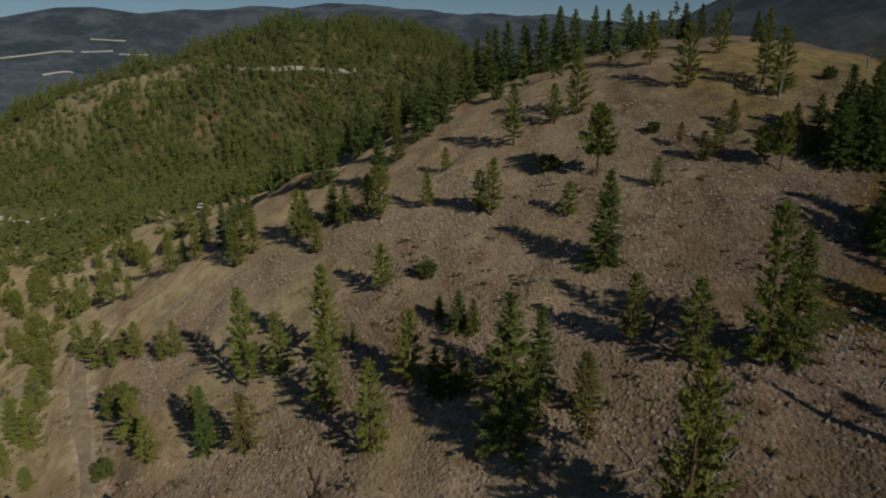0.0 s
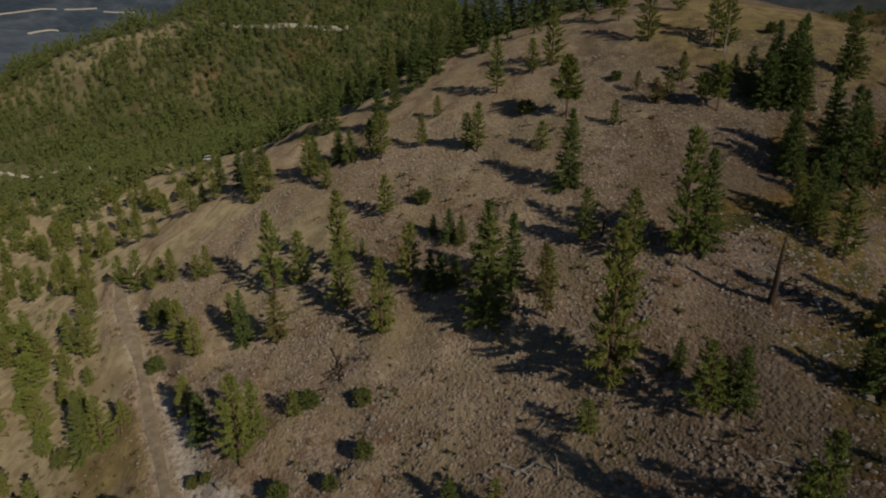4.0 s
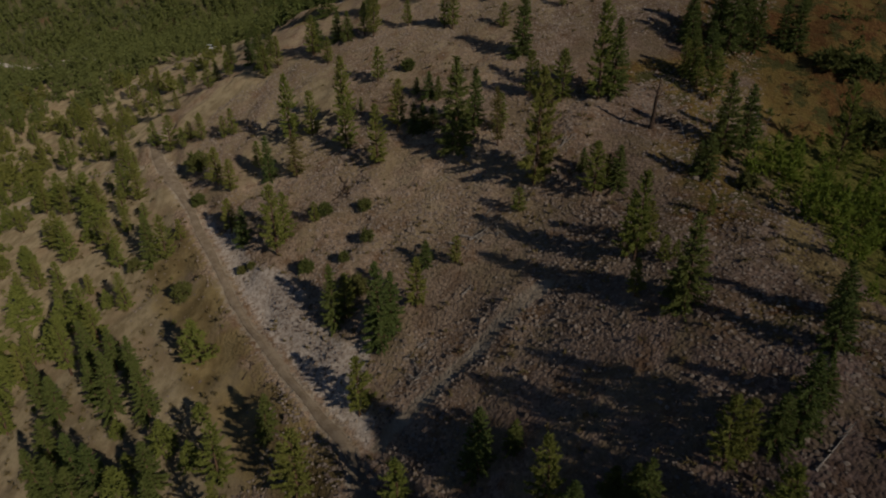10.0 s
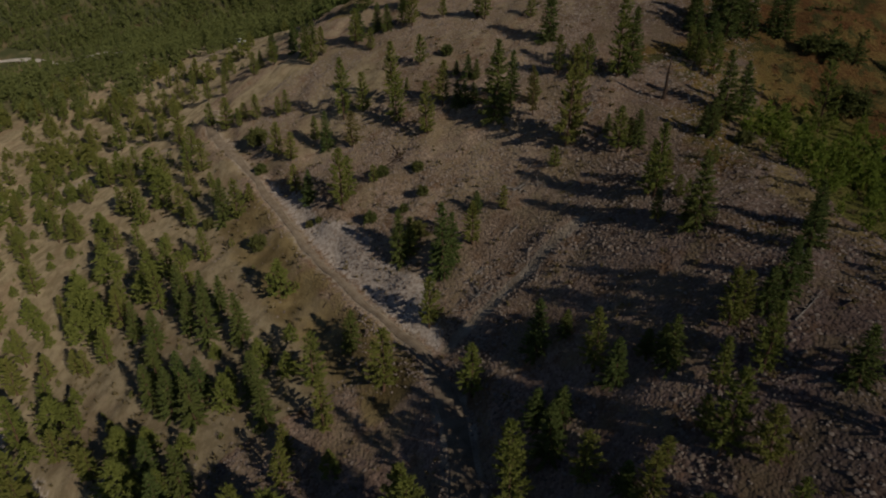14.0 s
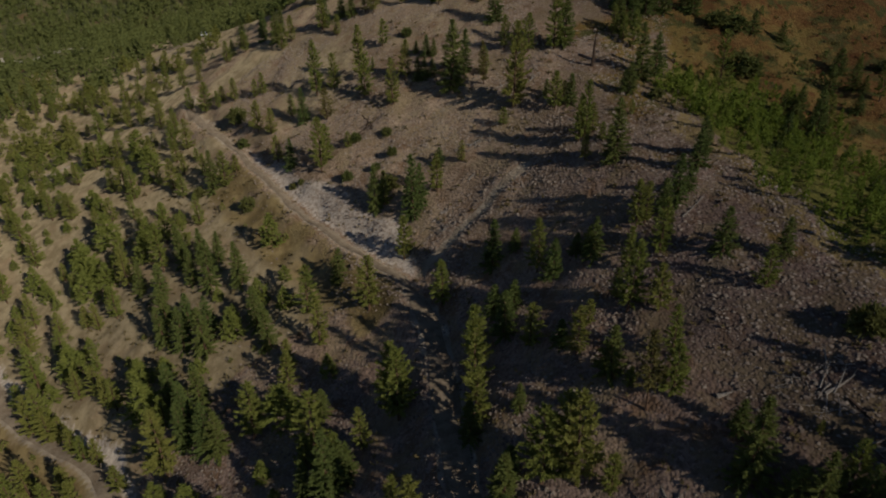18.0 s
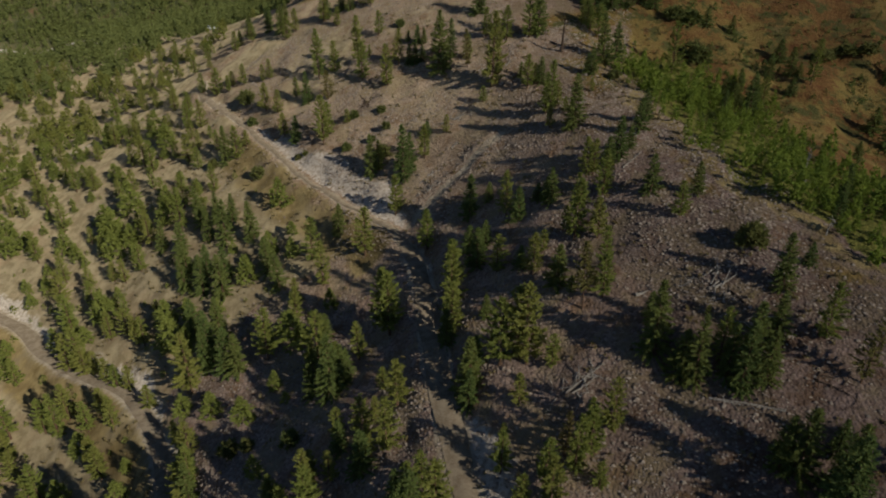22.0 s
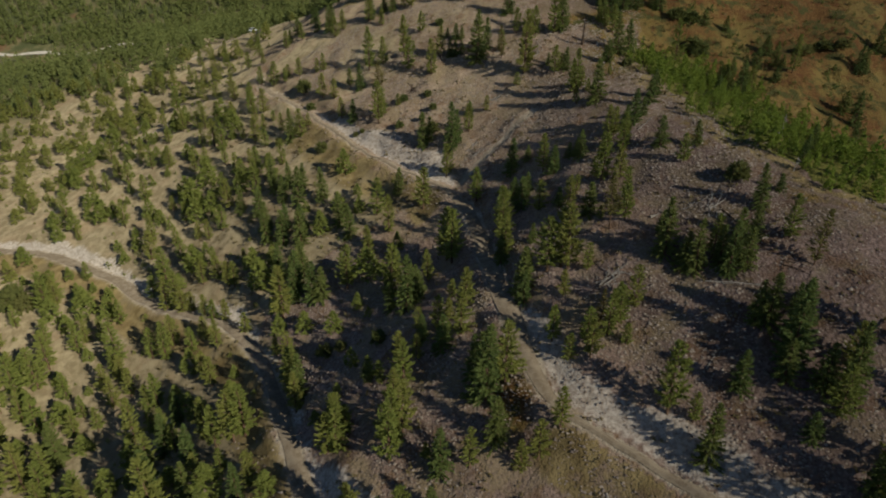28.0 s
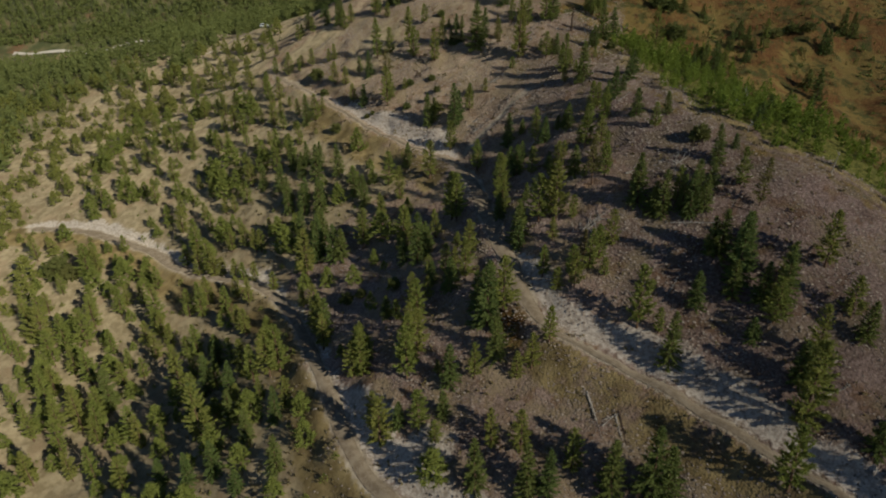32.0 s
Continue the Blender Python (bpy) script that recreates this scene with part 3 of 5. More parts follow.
def sprays(rng, at, way, size, blades, spread, lift, thin):
    """Needle sprays: pointed blades fanned about each way from each place."""
    n = len(at)
    c, w = np.repeat(at, blades, 0), np.repeat(way, blades, 0)
    s = np.repeat(size, blades)[:, None] * rng.uniform(0.7, 1.25, (n * blades, 1))
    w = w + rng.normal(size=w.shape) * spread + (0, 0, lift)
    w /= np.linalg.norm(w, axis=1)[:, None]
    side = np.cross(w, rng.normal(size=w.shape))
    side /= np.linalg.norm(side, axis=1)[:, None]
    c = c + rng.normal(0, 0.06, c.shape)
    v = np.stack([c - w * s * 0.2 - side * s * thin, c - w * s * 0.2 + side * s * thin, c + w * s], 1)
    return v.reshape(-1, 3), np.arange(n * blades * 3).reshape(-1, 3)


def conifer(kind, seed):
    """Trunk and crown meshes of a tree 10 m high: whorls of boughs that carry needle sprays."""
    rng = np.random.default_rng(seed)
    # foot of the crown, reach, whorls, boughs in a whorl, slant low and high, spacing, blades, fan, lift, blade width
    low, wide, whorls, arms, dip, rise, gap, blades, fan, lift, thin = {
        "pine": (rng.uniform(0.05, 0.17), rng.uniform(1.75, 2.2), 16, 5, -0.12, 0.70, 0.40, 9, 0.66, 0.22, 0.20),
        "fir": (rng.uniform(0.01, 0.05), rng.uniform(1.95, 2.4), 22, 6, -0.40, 0.55, 0.30, 5, 0.58, -0.05, 0.23),
        "old": (rng.uniform(0.28, 0.36), rng.uniform(2.6, 3.0), 11, 6, -0.10, 0.55, 0.38, 11, 0.80, 0.25, 0.24),
        "thin": (rng.uniform(0.12, 0.3), rng.uniform(1.4, 1.9), 13, 5, -0.15, 0.6, 0.42, 6, 0.75, 0.2, 0.23),
    }[kind]
    f = np.repeat(np.linspace(0, 1, whorls) ** 0.94, arms) + rng.normal(0, 0.018, whorls * arms)
    f = np.clip(f, 0, 1)
    boughs = len(f)
    turn = np.arange(boughs) * (2 * math.pi / arms) + np.repeat(rng.uniform(0, 6.283, whorls), arms) + rng.normal(0, 0.28, boughs)
    lop = 1 + 0.16 * np.cos(turn - rng.uniform(0, 6.283))
    if kind == "fir":
        reach = wide * (1 - f) ** 0.78 * rng.uniform(0.72, 1.1, boughs) * lop + 0.12
    elif kind == "pine":
        full = rng.uniform(0.48, 0.72)
        reach = wide * (1 - f) ** full * np.minimum(1, (f + 0.16) / 0.30) * rng.uniform(0.5, 1.2, boughs) * lop + 0.14
    elif kind == "old":
        reach = wide * np.sqrt(1.02 - f * f) * rng.uniform(0.45, 1.15, boughs) * lop
    else:
        reach = wide * (1 - f) ** 0.6 * np.minimum(1, (f + 0.1) / 0.3) * rng.uniform(0.3, 1.2, boughs) * lop + 0.1
    z0 = 10 * (low + (0.965 - low) * f)
    slant = dip + (rise - dip) * f
    out = np.stack([np.cos(turn), np.sin(turn), slant], 1)
    root = np.stack([0 * reach, 0 * reach, z0], 1)
    tip = root + out * reach[:, None] + np.stack([0 * f, 0 * f, 0.10 * reach], 1)
    at, way, size = [], [], []
    for k in range(boughs):
        steps_n = max(2, int(reach[k] / gap + 0.7))
        inner = 0.28 if kind == "fir" else 0.42
        u = np.linspace(inner, 1.0, steps_n)
        bow = (u * u - u) * 0.28 * reach[k]
        p = root[k] + (tip[k] - root[k]) * u[:, None]
        p[:, 2] += bow
        at.append(p)
        way.append(np.repeat(out[k][None], steps_n, 0))
        size.append({"fir": 0.54, "old": 0.78}.get(kind, 0.58) * (1.12 - 0.40 * u) * (1.1 - 0.30 * f[k]))
    top = np.stack([rng.normal(0, 0.04, 9), rng.normal(0, 0.04, 9), np.linspace(8.9, 9.9, 9)], 1)
    at.append(top), way.append(np.tile((0.0, 0.0, 1.0), (9, 1))), size.append(np.linspace(0.42, 0.26, 9))
    v, q = sprays(rng, np.vstack(at), np.vstack(way), np.concatenate(size), blades, fan, lift, thin)
    tv, tf = stem(9.7, 0.16 if kind != "thin" else 0.11, seed=seed, bend=0.12 if kind == "fir" else 0.25)
    pick = slice(None, None, 2)
    limbs(tv, tf, root[pick], (root + (tip - root) * 0.85)[pick], 0.04)
    leaf = {"pine": PINE, "old": PINE, "fir": FIR, "thin": SPARSE}[kind]
    return mesh("trunk", tv, tf, BARK), mesh("crown", v, q, leaf)


def bush_mesh(seed):
    rng = np.random.default_rng(seed)
    a, r, h = rng.uniform(0, 6.283, 90), np.sqrt(rng.uniform(0, 1, 90)), rng.uniform(0.1, 1, 90)
    c = np.stack([r * np.cos(a) * np.sqrt(1.05 - h * h * 0.8), r * np.sin(a) * np.sqrt(1.05 - h * h * 0.8), h * 1.7], 1)
    v, q = tufts(rng, c, rng.uniform(0.35, 0.65, 90), 6, 0.6)
    tv, tf = stem(0.9, 0.06, 5, seed=seed, rings=3)
    limbs(tv, tf, [(0, 0, 0.2)] * 6, [(0.6 * math.cos(k), 0.6 * math.sin(k), 1.1) for k in range(6)], 0.03)
    return mesh("stem", tv, tf, BARK), mesh("foliage", v, q, OLIVE)


def tree_thing(name, meshes, names, label, category, group):
    root = new(name)
    root.empty_display_size = 0.3
    for me, part_name in zip(meshes, names):
        ob = new(part_name, me)
        ob.parent = root
    return tagged(root, label, category, group)


KINDS = {}
for key, name, label, category, group, seeds in (
    ("P", "pine_tree", "open-crowned yellow-green conical pine on dry rocky slope", "pine tree", "pines on the hillside", (11, 12, 13, 14, 15)),
    ("Y", "young_pine", "small yellow-green young pine on dry ground", "pine tree", "young pines", (16, 17, 18, 19)),
    ("F", "fir_tree", "dense dark green conical fir", "fir tree", "firs on the hillside", (21, 22, 23, 24, 25)),
    ("O", "old_pine", "broad-crowned old pine with bare lower trunk on rocky ground", "pine tree", "old pines", (51, 52)),
    ("T", "sparse_tree", "thin half-dead olive-brown conifer with bare limbs", "tree", "sparse trees", (31, 32)),
    ("B", "bush", "low round green bush on dry ground", "bush", "bushes on the hillside", (41, 42, 43)),
):
    KINDS[key] = []
    for seed in seeds:
        meshes = bush_mesh(seed) if key == "B" else conifer({"P": "pine", "Y": "pine", "F": "fir", "T": "thin", "O": "old"}[key], seed)
        KINDS[key].append((name, meshes, ("stem", "foliage") if key == "B" else ("trunk", "crown"), label, category, group))
first, planted = {}, []


def plant(kind, x, y, height, wide=1.0):
    """Sets one tree or bush on the ground."""
    n = len(planted)
    planted.append((x, y))
    model = KINDS[kind][(n * 7 + int(abs(x) * 3)) % len(KINDS[kind])]
    s = height / (1.9 if kind == "B" else 10.0)
    rng = random.Random(n)
    w = s * wide * (1.12 if kind == "F" and height < 8 else 1.0) * (rng.uniform(0.9, 1.15) * (1.0 if kind == "B" else max(1.0, min(1.35, (8.5 / height) ** 0.35))))
    m = Matrix.Translation((x, y, height_at(x, y))) @ Euler((rng.gauss(0, 0.02), rng.gauss(0, 0.02), rng.uniform(0, 6.283))).to_matrix().to_4x4() @ Matrix.Diagonal((w, w, s, 1))
    ident = model[1][1].name
    if ident not in first:
        first[ident] = tree_thing(*model)
        first[ident].matrix_basis = m
    else:
        made = copy_thing(first[ident], Matrix.Identity(4))
        made.matrix_basis = m


# open knoll
plant("P", -29.0, 117.6, 6.1)
plant("F", -25.4, 113.0, 6.6)
plant("P", -18.2, 106.1, 11.7, 0.8)
plant("P", -17.2, 108.5, 8.3)
plant("Y", -12.7, 109.7, 3.5)
plant("B", -10.9, 110.3, 2.1)
plant("B", -4.5, 108.4, 1.8)
plant("B", -3.4, 101.4, 1.7)
plant("B", -12.4, 100.3, 2.1)
plant("B", -6.6, 99.1, 1.5)
plant("F", 5.4, 92.9, 3.6)
plant("Y", 9.2, 90.8, 3.9)
plant("B", -24.5, 107.4, 1.4)
plant("B", -22.7, 106.8, 1.2)
plant("F", -6.7, 89.1, 9.2)
plant("P", -5.3, 89.8, 6.7)
plant("F", -0.1, 83.3, 11.7)
plant("F", 1.1, 85.2, 8.1)
plant("P", 4.4, 86.6, 7.2)
plant("B", -4.1, 92.6, 3.0)
plant("T", 20.9, 99.4, 13.0, 0.85)
plant("P", 19.7, 98.5, 15.5, 0.8)
plant("P", 26.2, 92.5, 7.0)
plant("Y", 28.0, 93.8, 4.0)
plant("F", 29.1, 92.7, 5.5)
plant("F", 25.8, 98.3, 3.0)
plant("Y", 17.4, 94.9, 3.4)
plant("F", 39.1, 90.9, 5.4)
plant("F", 38.7, 93.0, 3.6)
plant("F", 43.3, 97.4, 10.1)
plant("F", 46.6, 99.3, 7.9)
plant("Y", 37.0, 83.1, 2.7)
plant("P", 28.0, 78.8, 10.1, 0.8)
plant("P", 27.3, 79.3, 6.8)
plant("Y", 29.7, 80.5, 4.9)
plant("Y", 26.8, 73.2, 4.2)
plant("Y", 30.4, 76.8, 3.1)
plant("Y", 31.5, 76.6, 2.2)
plant("F", 30.2, 69.3, 9.4)
plant("F", 30.2, 71.5, 4.1)
plant("P", 30.0, 111.9, 13.6, 0.8)
plant("F", 32.2, 112.3, 10.7)
plant("P", 25.1, 114.1, 7.8)
plant("P", 20.8, 117.7, 7.0)
plant("T", 15.5, 109.1, 8.5)
plant("F", 44.6, 115.9, 7.0)
plant("F", 48.2, 119.9, 6.5)
plant("Y", 44.7, 113.5, 4.9)
plant("P", 45.6, 109.7, 7.6)
plant("Y", 43.0, 115.3, 5.8)
plant("F", -44.2, 118.0, 9.6)
plant("P", -41.4, 117.7, 8.5)
plant("Y", -39.0, 119.6, 4.1)
plant("Y", -54.1, 130.4, 5.3)
plant("P", -56.2, 126.9, 7.7)
plant("Y", -61.1, 131.6, 5.5)
plant("P", -67.7, 131.3, 8.9)
plant("P", -75.9, 138.9, 6.7)
plant("Y", -56.8, 117.9, 4.4)
plant("P", -45.8, 109.5, 7.4)
plant("B", -47.7, 118.2, 2.3)
plant("B", -34.1, 105.8, 2.9)
plant("P", -53.3, 108.3, 9.4)
plant("P", -60.1, 114.7, 6.8)
plant("P", -51.8, 99.8, 11.1, 0.8)
plant("F", -46.7, 97.9, 9.5)
plant("F", -42.4, 97.0, 7.4)
plant("F", -38.5, 94.3, 6.6)
plant("P", -47.7, 102.8, 8.4)
plant("P", -78.7, 174.3, 6.5)
plant("P", -90.1, 191.4, 7.1)
plant("P", -61.4, 150.7, 7.5)
plant("P", -60.0, 143.8, 8.2)
plant("P", -66.8, 145.0, 6.6)
plant("P", -81.0, 153.6, 6.1)
plant("P", -99.5, 174.8, 6.9)
plant("P", -81.5, 161.2, 6.3)
plant("P", -72.0, 170.3, 8.3)
plant("B", 43.1, 88.3, 2.0)
plant("F", 57.4, 125.1, 7.6)
plant("F", 55.3, 125.5, 8.6)
plant("F", 61.9, 126.0, 8.0)
plant("F", 52.8, 124.2, 11.3)
plant("F", 51.4, 126.5, 11.3)
plant("F", 63.8, 125.0, 7.9)
# road bend
plant("F", 33.0, 53.1, 6.7)
plant("F", 31.2, 52.7, 4.6)
plant("F", 35.3, 54.9, 3.5)
plant("F", 38.5, 60.0, 5.4)
plant("F", 40.7, 63.4, 5.5)
plant("P", 28.0, 52.5, 6.7)
plant("Y", 29.0, 52.5, 5.8)
plant("P", 28.7, 46.3, 7.1)
plant("Y", 29.7, 47.4, 4.5)
plant("P", -1.9, 75.4, 8.2)
plant("F", 10.9, 62.1, 8.1)
plant("F", 14.3, 62.0, 3.4)
plant("P", 16.1, 55.1, 8.0)
plant("F", 17.6, 52.2, 5.9)
plant("F", 22.3, 50.9, 5.6)
plant("F", 21.9, 52.5, 3.9)
plant("F", 20.8, 53.8, 3.3)
plant("Y", 25.0, 46.1, 5.8)
plant("F", 9.8, 52.4, 5.0)
plant("F", 12.2, 51.0, 4.5)
plant("P", -7.9, 67.3, 9.9)
plant("P", 3.4, 61.6, 7.9)
plant("F", -13.4, 76.3, 6.6)
plant("P", -18.5, 72.7, 9.3)
plant("P", -15.7, 64.6, 9.0)
plant("F", -27.6, 74.3, 7.7)
plant("F", -32.4, 85.4, 8.7)
plant("F", -39.0, 88.3, 10.1)
plant("Y", -47.7, 125.2, 5.8)
plant("F", -56.0, 96.9, 8.1)
plant("F", -49.9, 91.9, 7.9)
plant("F", -46.9, 84.1, 7.7)
plant("F", -41.5, 80.4, 7.5)
plant("F", -41.7, 76.5, 8.9)
plant("F", -36.9, 73.4, 9.4)
plant("F", -46.3, 79.7, 8.4)
plant("P", -62.7, 107.0, 8.3)
plant("F", 34.1, 41.9, 5.6)
plant("P", -75.6, 125.6, 6.3)
plant("P", -86.3, 135.5, 7.4)
plant("P", -72.2, 126.8, 6.2)
plant("P", -109.9, 167.6, 7.4)
plant("P", -91.3, 153.0, 6.9)
plant("P", -87.1, 157.0, 8.0)
plant("P", -77.6, 150.4, 7.7)
plant("P", -73.7, 151.9, 6.6)
# shaded gully
plant("P", -4.3, 45.0, 11.4)
plant("P", -24.9, 52.4, 10.4)
plant("P", -20.4, 58.7, 7.3)
plant("F", -14.4, 50.6, 5.4)
plant("F", -12.5, 36.1, 11.4)
plant("F", -10.9, 37.0, 7.8)
plant("P", -8.2, 41.2, 6.9)
plant("F", -15.6, 38.5, 6.2)
plant("F", -10.0, 38.4, 5.5)
plant("P", -2.4, 26.4, 7.4)
plant("P", 5.4, 36.6, 8.6)
plant("P", 6.5, 47.6, 8.3)
plant("P", 13.0, 43.3, 6.1)
plant("P", 23.2, 40.0, 9.2)
plant("P", 25.8, 37.8, 6.1)
plant("Y", 25.3, 31.9, 5.9)
plant("T", 21.4, 27.5, 9.3)
plant("Y", 22.8, 42.6, 4.1)
plant("P", 17.2, 38.1, 6.5)
plant("F", 19.5, 33.4, 6.2)
plant("Y", 35.6, 35.1, 5.0)
plant("F", 6.7, 23.6, 8.7)
plant("P", 10.7, 24.9, 9.9)
plant("P", 13.7, 23.3, 11.7)
plant("P", 12.8, 24.5, 10.4)
plant("Y", 16.3, 21.5, 4.9)
plant("F", 26.9, 17.9, 9.3)
plant("F", 28.6, 14.6, 6.1)
plant("F", 29.8, 13.2, 8.4)
plant("P", 32.5, 14.0, 7.1)
plant("F", 34.8, 12.2, 8.1)
plant("F", 32.8, 12.5, 6.5)
plant("F", 35.5, 10.1, 6.3)
plant("F", 41.6, 19.8, 6.9)
plant("B", 41.0, 26.9, 3.4)
plant("P", -60.1, 100.8, 9.5)
plant("F", -43.4, 91.7, 8.0)
plant("F", -41.2, 66.1, 8.5)
plant("F", -36.0, 57.3, 11.4)
plant("F", -32.3, 53.5, 9.6)
plant("F", -35.1, 62.1, 9.1)
plant("F", -36.9, 56.7, 9.0)
plant("F", -40.6, 55.6, 9.1)
plant("F", -30.2, 52.5, 7.9)
plant("F", -37.1, 77.9, 7.7)
plant("P", -83.5, 103.6, 9.1)
plant("P", -82.5, 97.6, 9.0)
plant("P", -74.7, 84.8, 10.7)
plant("Y", -68.0, 95.6, 5.6)
plant("P", -64.6, 93.5, 6.5)
plant("P", -60.7, 93.9, 7.5)
plant("P", -71.8, 91.0, 6.7)
plant("P", -62.9, 77.4, 7.3)
plant("P", -55.0, 72.0, 7.1)
plant("Y", -51.5, 75.7, 5.2)
plant("Y", -60.8, 82.1, 5.4)
plant("P", -94.9, 114.2, 9.4)
plant("Y", -78.5, 117.9, 4.8)
plant("Y", -80.1, 113.9, 4.8)
plant("P", -104.9, 140.9, 8.8)
plant("P", -100.7, 150.8, 6.5)
plant("P", -72.1, 75.3, 9.5)
plant("P", -66.9, 71.7, 7.4)
plant("P", -77.8, 82.8, 6.5)
plant("P", -58.3, 58.5, 6.2)
plant("P", -72.5, 62.3, 8.5)
plant("P", -61.1, 57.1, 7.2)
plant("P", -54.0, 52.9, 7.7)
plant("P", -60.0, 66.2, 6.2)
plant("P", -54.1, 62.2, 6.1)
# lower flank
plant("P", 6.2, 42.7, 10.7)
plant("Y", 11.9, 18.3, 4.7)
plant("P", 8.9, 11.8, 6.4)
plant("Y", 10.4, 7.6, 4.6)
plant("P", 13.1, 8.7, 6.3)
plant("T", 15.5, 10.7, 6.3)
plant("Y", 18.7, 12.4, 4.5)
plant("Y", 18.3, 6.7, 3.6)
plant("F", 35.0, 1.7, 7.8)
plant("F", 34.0, 2.8, 6.4)
plant("F", 35.6, -3.8, 11.9)
plant("F", 37.5, -1.1, 9.1)
plant("P", 20.8, -3.7, 11.4)
plant("F", 29.2, -4.6, 6.5)
plant("F", 39.9, -9.3, 10.3)
plant("P", -15.9, 42.8, 6.1)
plant("P", -3.9, 20.5, 8.0)
plant("F", -32.4, 27.2, 9.9)
plant("P", -13.5, 15.5, 9.2)
plant("P", -25.2, 15.0, 6.9)
plant("P", -15.1, 13.0, 7.3)
plant("F", -1.6, 6.7, 12.7)
plant("P", 1.3, 7.6, 10.9)
plant("F", -2.8, 10.8, 7.7)
plant("F", -7.2, 18.5, 7.1)
plant("F", -10.2, 23.7, 5.4)
plant("B", -28.4, 35.0, 2.7)
plant("P", -51.4, 29.8, 9.9)
plant("P", -43.6, 26.3, 9.5)
plant("T", 43.6, 7.4, 8.4)
plant("P", -58.3, 75.5, 6.8)
plant("P", -88.2, 72.9, 8.4)
plant("P", -94.3, 71.5, 9.6)
plant("P", -78.9, 59.3, 8.2)
plant("P", -83.1, 58.3, 8.2)
plant("P", -69.3, 47.6, 6.8)
plant("P", -55.6, 36.7, 7.3)
plant("Y", -48.2, 55.6, 5.4)
plant("P", -65.3, 122.9, 6.4)
plant("P", -107.7, 135.5, 6.9)
plant("P", -90.8, 122.6, 9.1)
plant("Y", -110.0, 115.7, 5.4)
plant("P", -74.2, 106.1, 6.3)
plant("P", -74.9, 97.4, 6.2)
# lower roads
plant("F", 23.7, -9.9, 9.3)
plant("F", 34.8, -12.1, 4.1)
plant("P", 47.7, -5.9, 9.5)
plant("P", 47.7, -13.7, 6.7)
plant("P", 40.9, -17.7, 9.4)
plant("P", 36.7, -24.1, 13.9)
plant("P", 38.7, -21.3, 9.5)
plant("P", 31.6, -31.1, 10.5)
plant("F", 48.0, -17.0, 6.6)
plant("F", 43.4, -29.8, 6.6)
plant("P", -3.5, -12.8, 7.5)
plant("P", 0.5, -14.8, 8.4)
plant("F", -6.6, -17.3, 9.7)
plant("F", 0.4, -20.7, 9.7)
plant("F", 3.4, -21.6, 8.6)
plant("P", 7.2, -19.2, 7.7)
plant("F", 11.4, -24.0, 10.4)
plant("F", 16.5, -25.6, 12.6)
plant("F", 18.6, -26.4, 9.1)
plant("P", -21.0, -4.8, 9.8)
plant("P", -14.5, -5.9, 8.4)
plant("Y", -12.0, -8.8, 4.3)
plant("P", -16.0, 3.9, 10.9)
plant("F", -9.0, -0.8, 8.3)
plant("P", -4.8, -1.7, 7.0)
plant("P", 4.2, -3.6, 6.8)
plant("Y", 1.8, -4.0, 5.2)
plant("F", -0.8, 0.3, 8.0)
plant("P", 7.2, -2.0, 6.8)
plant("P", -24.3, 10.3, 10.3)
plant("F", -35.4, 35.5, 6.8)
plant("F", -53.6, 25.6, 9.2)
plant("F", -60.9, 22.8, 10.9)
plant("F", -52.7, 5.0, 8.6)
plant("Y", -69.1, 23.4, 5.1)
plant("F", -65.1, 9.3, 7.7)
plant("F", -58.0, 5.4, 8.8)
plant("F", -46.9, -1.5, 5.7)
plant("F", -39.6, -0.7, 8.1)
plant("F", -41.2, 11.0, 8.4)
plant("F", -51.7, 16.4, 8.9)
plant("F", -46.7, 9.1, 8.5)
plant("F", -60.7, 32.5, 9.7)
plant("F", -88.1, 42.5, 12.3)
plant("P", -87.2, 48.7, 7.4)
plant("P", -88.0, 34.3, 10.4)
plant("P", -96.0, 41.1, 9.0)
plant("P", -104.3, 48.8, 9.1)
plant("P", -118.1, 68.8, 13.1)
plant("P", -118.1, 74.8, 11.4)
plant("P", -100.8, 68.8, 11.2)
plant("P", -106.5, 62.7, 11.1)
plant("P", -81.6, 65.1, 12.6)
plant("P", -68.2, 59.5, 10.5)
plant("P", -67.1, 62.3, 8.9)
plant("P", -107.2, 91.0, 9.9)
plant("P", -112.1, 92.6, 8.1)
plant("P", -118.0, 61.2, 7.6)
plant("P", -122.0, 63.7, 11.2)
plant("P", -112.4, 44.8, 9.1)
plant("P", -104.6, 36.0, 10.6)
plant("P", -96.3, 31.6, 10.5)
plant("P", -89.7, 22.2, 8.6)
plant("P", -83.7, 20.1, 10.0)
plant("P", -98.8, 22.9, 10.2)
plant("P", -74.4, 12.8, 9.5)
plant("P", -110.1, 56.3, 7.5)
plant("P", -77.5, 28.3, 10.1)
plant("F", 87.7, 100.4, 6.3)
plant("F", 71.1, 85.1, 6.0)
plant("F", 68.4, 87.0, 5.6)
plant("F", 62.1, 78.5, 4.9)
plant("F", 121.5, 108.0, 8.1)
plant("F", 124.0, 107.0, 7.2)
plant("F", 39.2, 38.7, 4.6)
plant("F", 45.7, 22.1, 2.9)
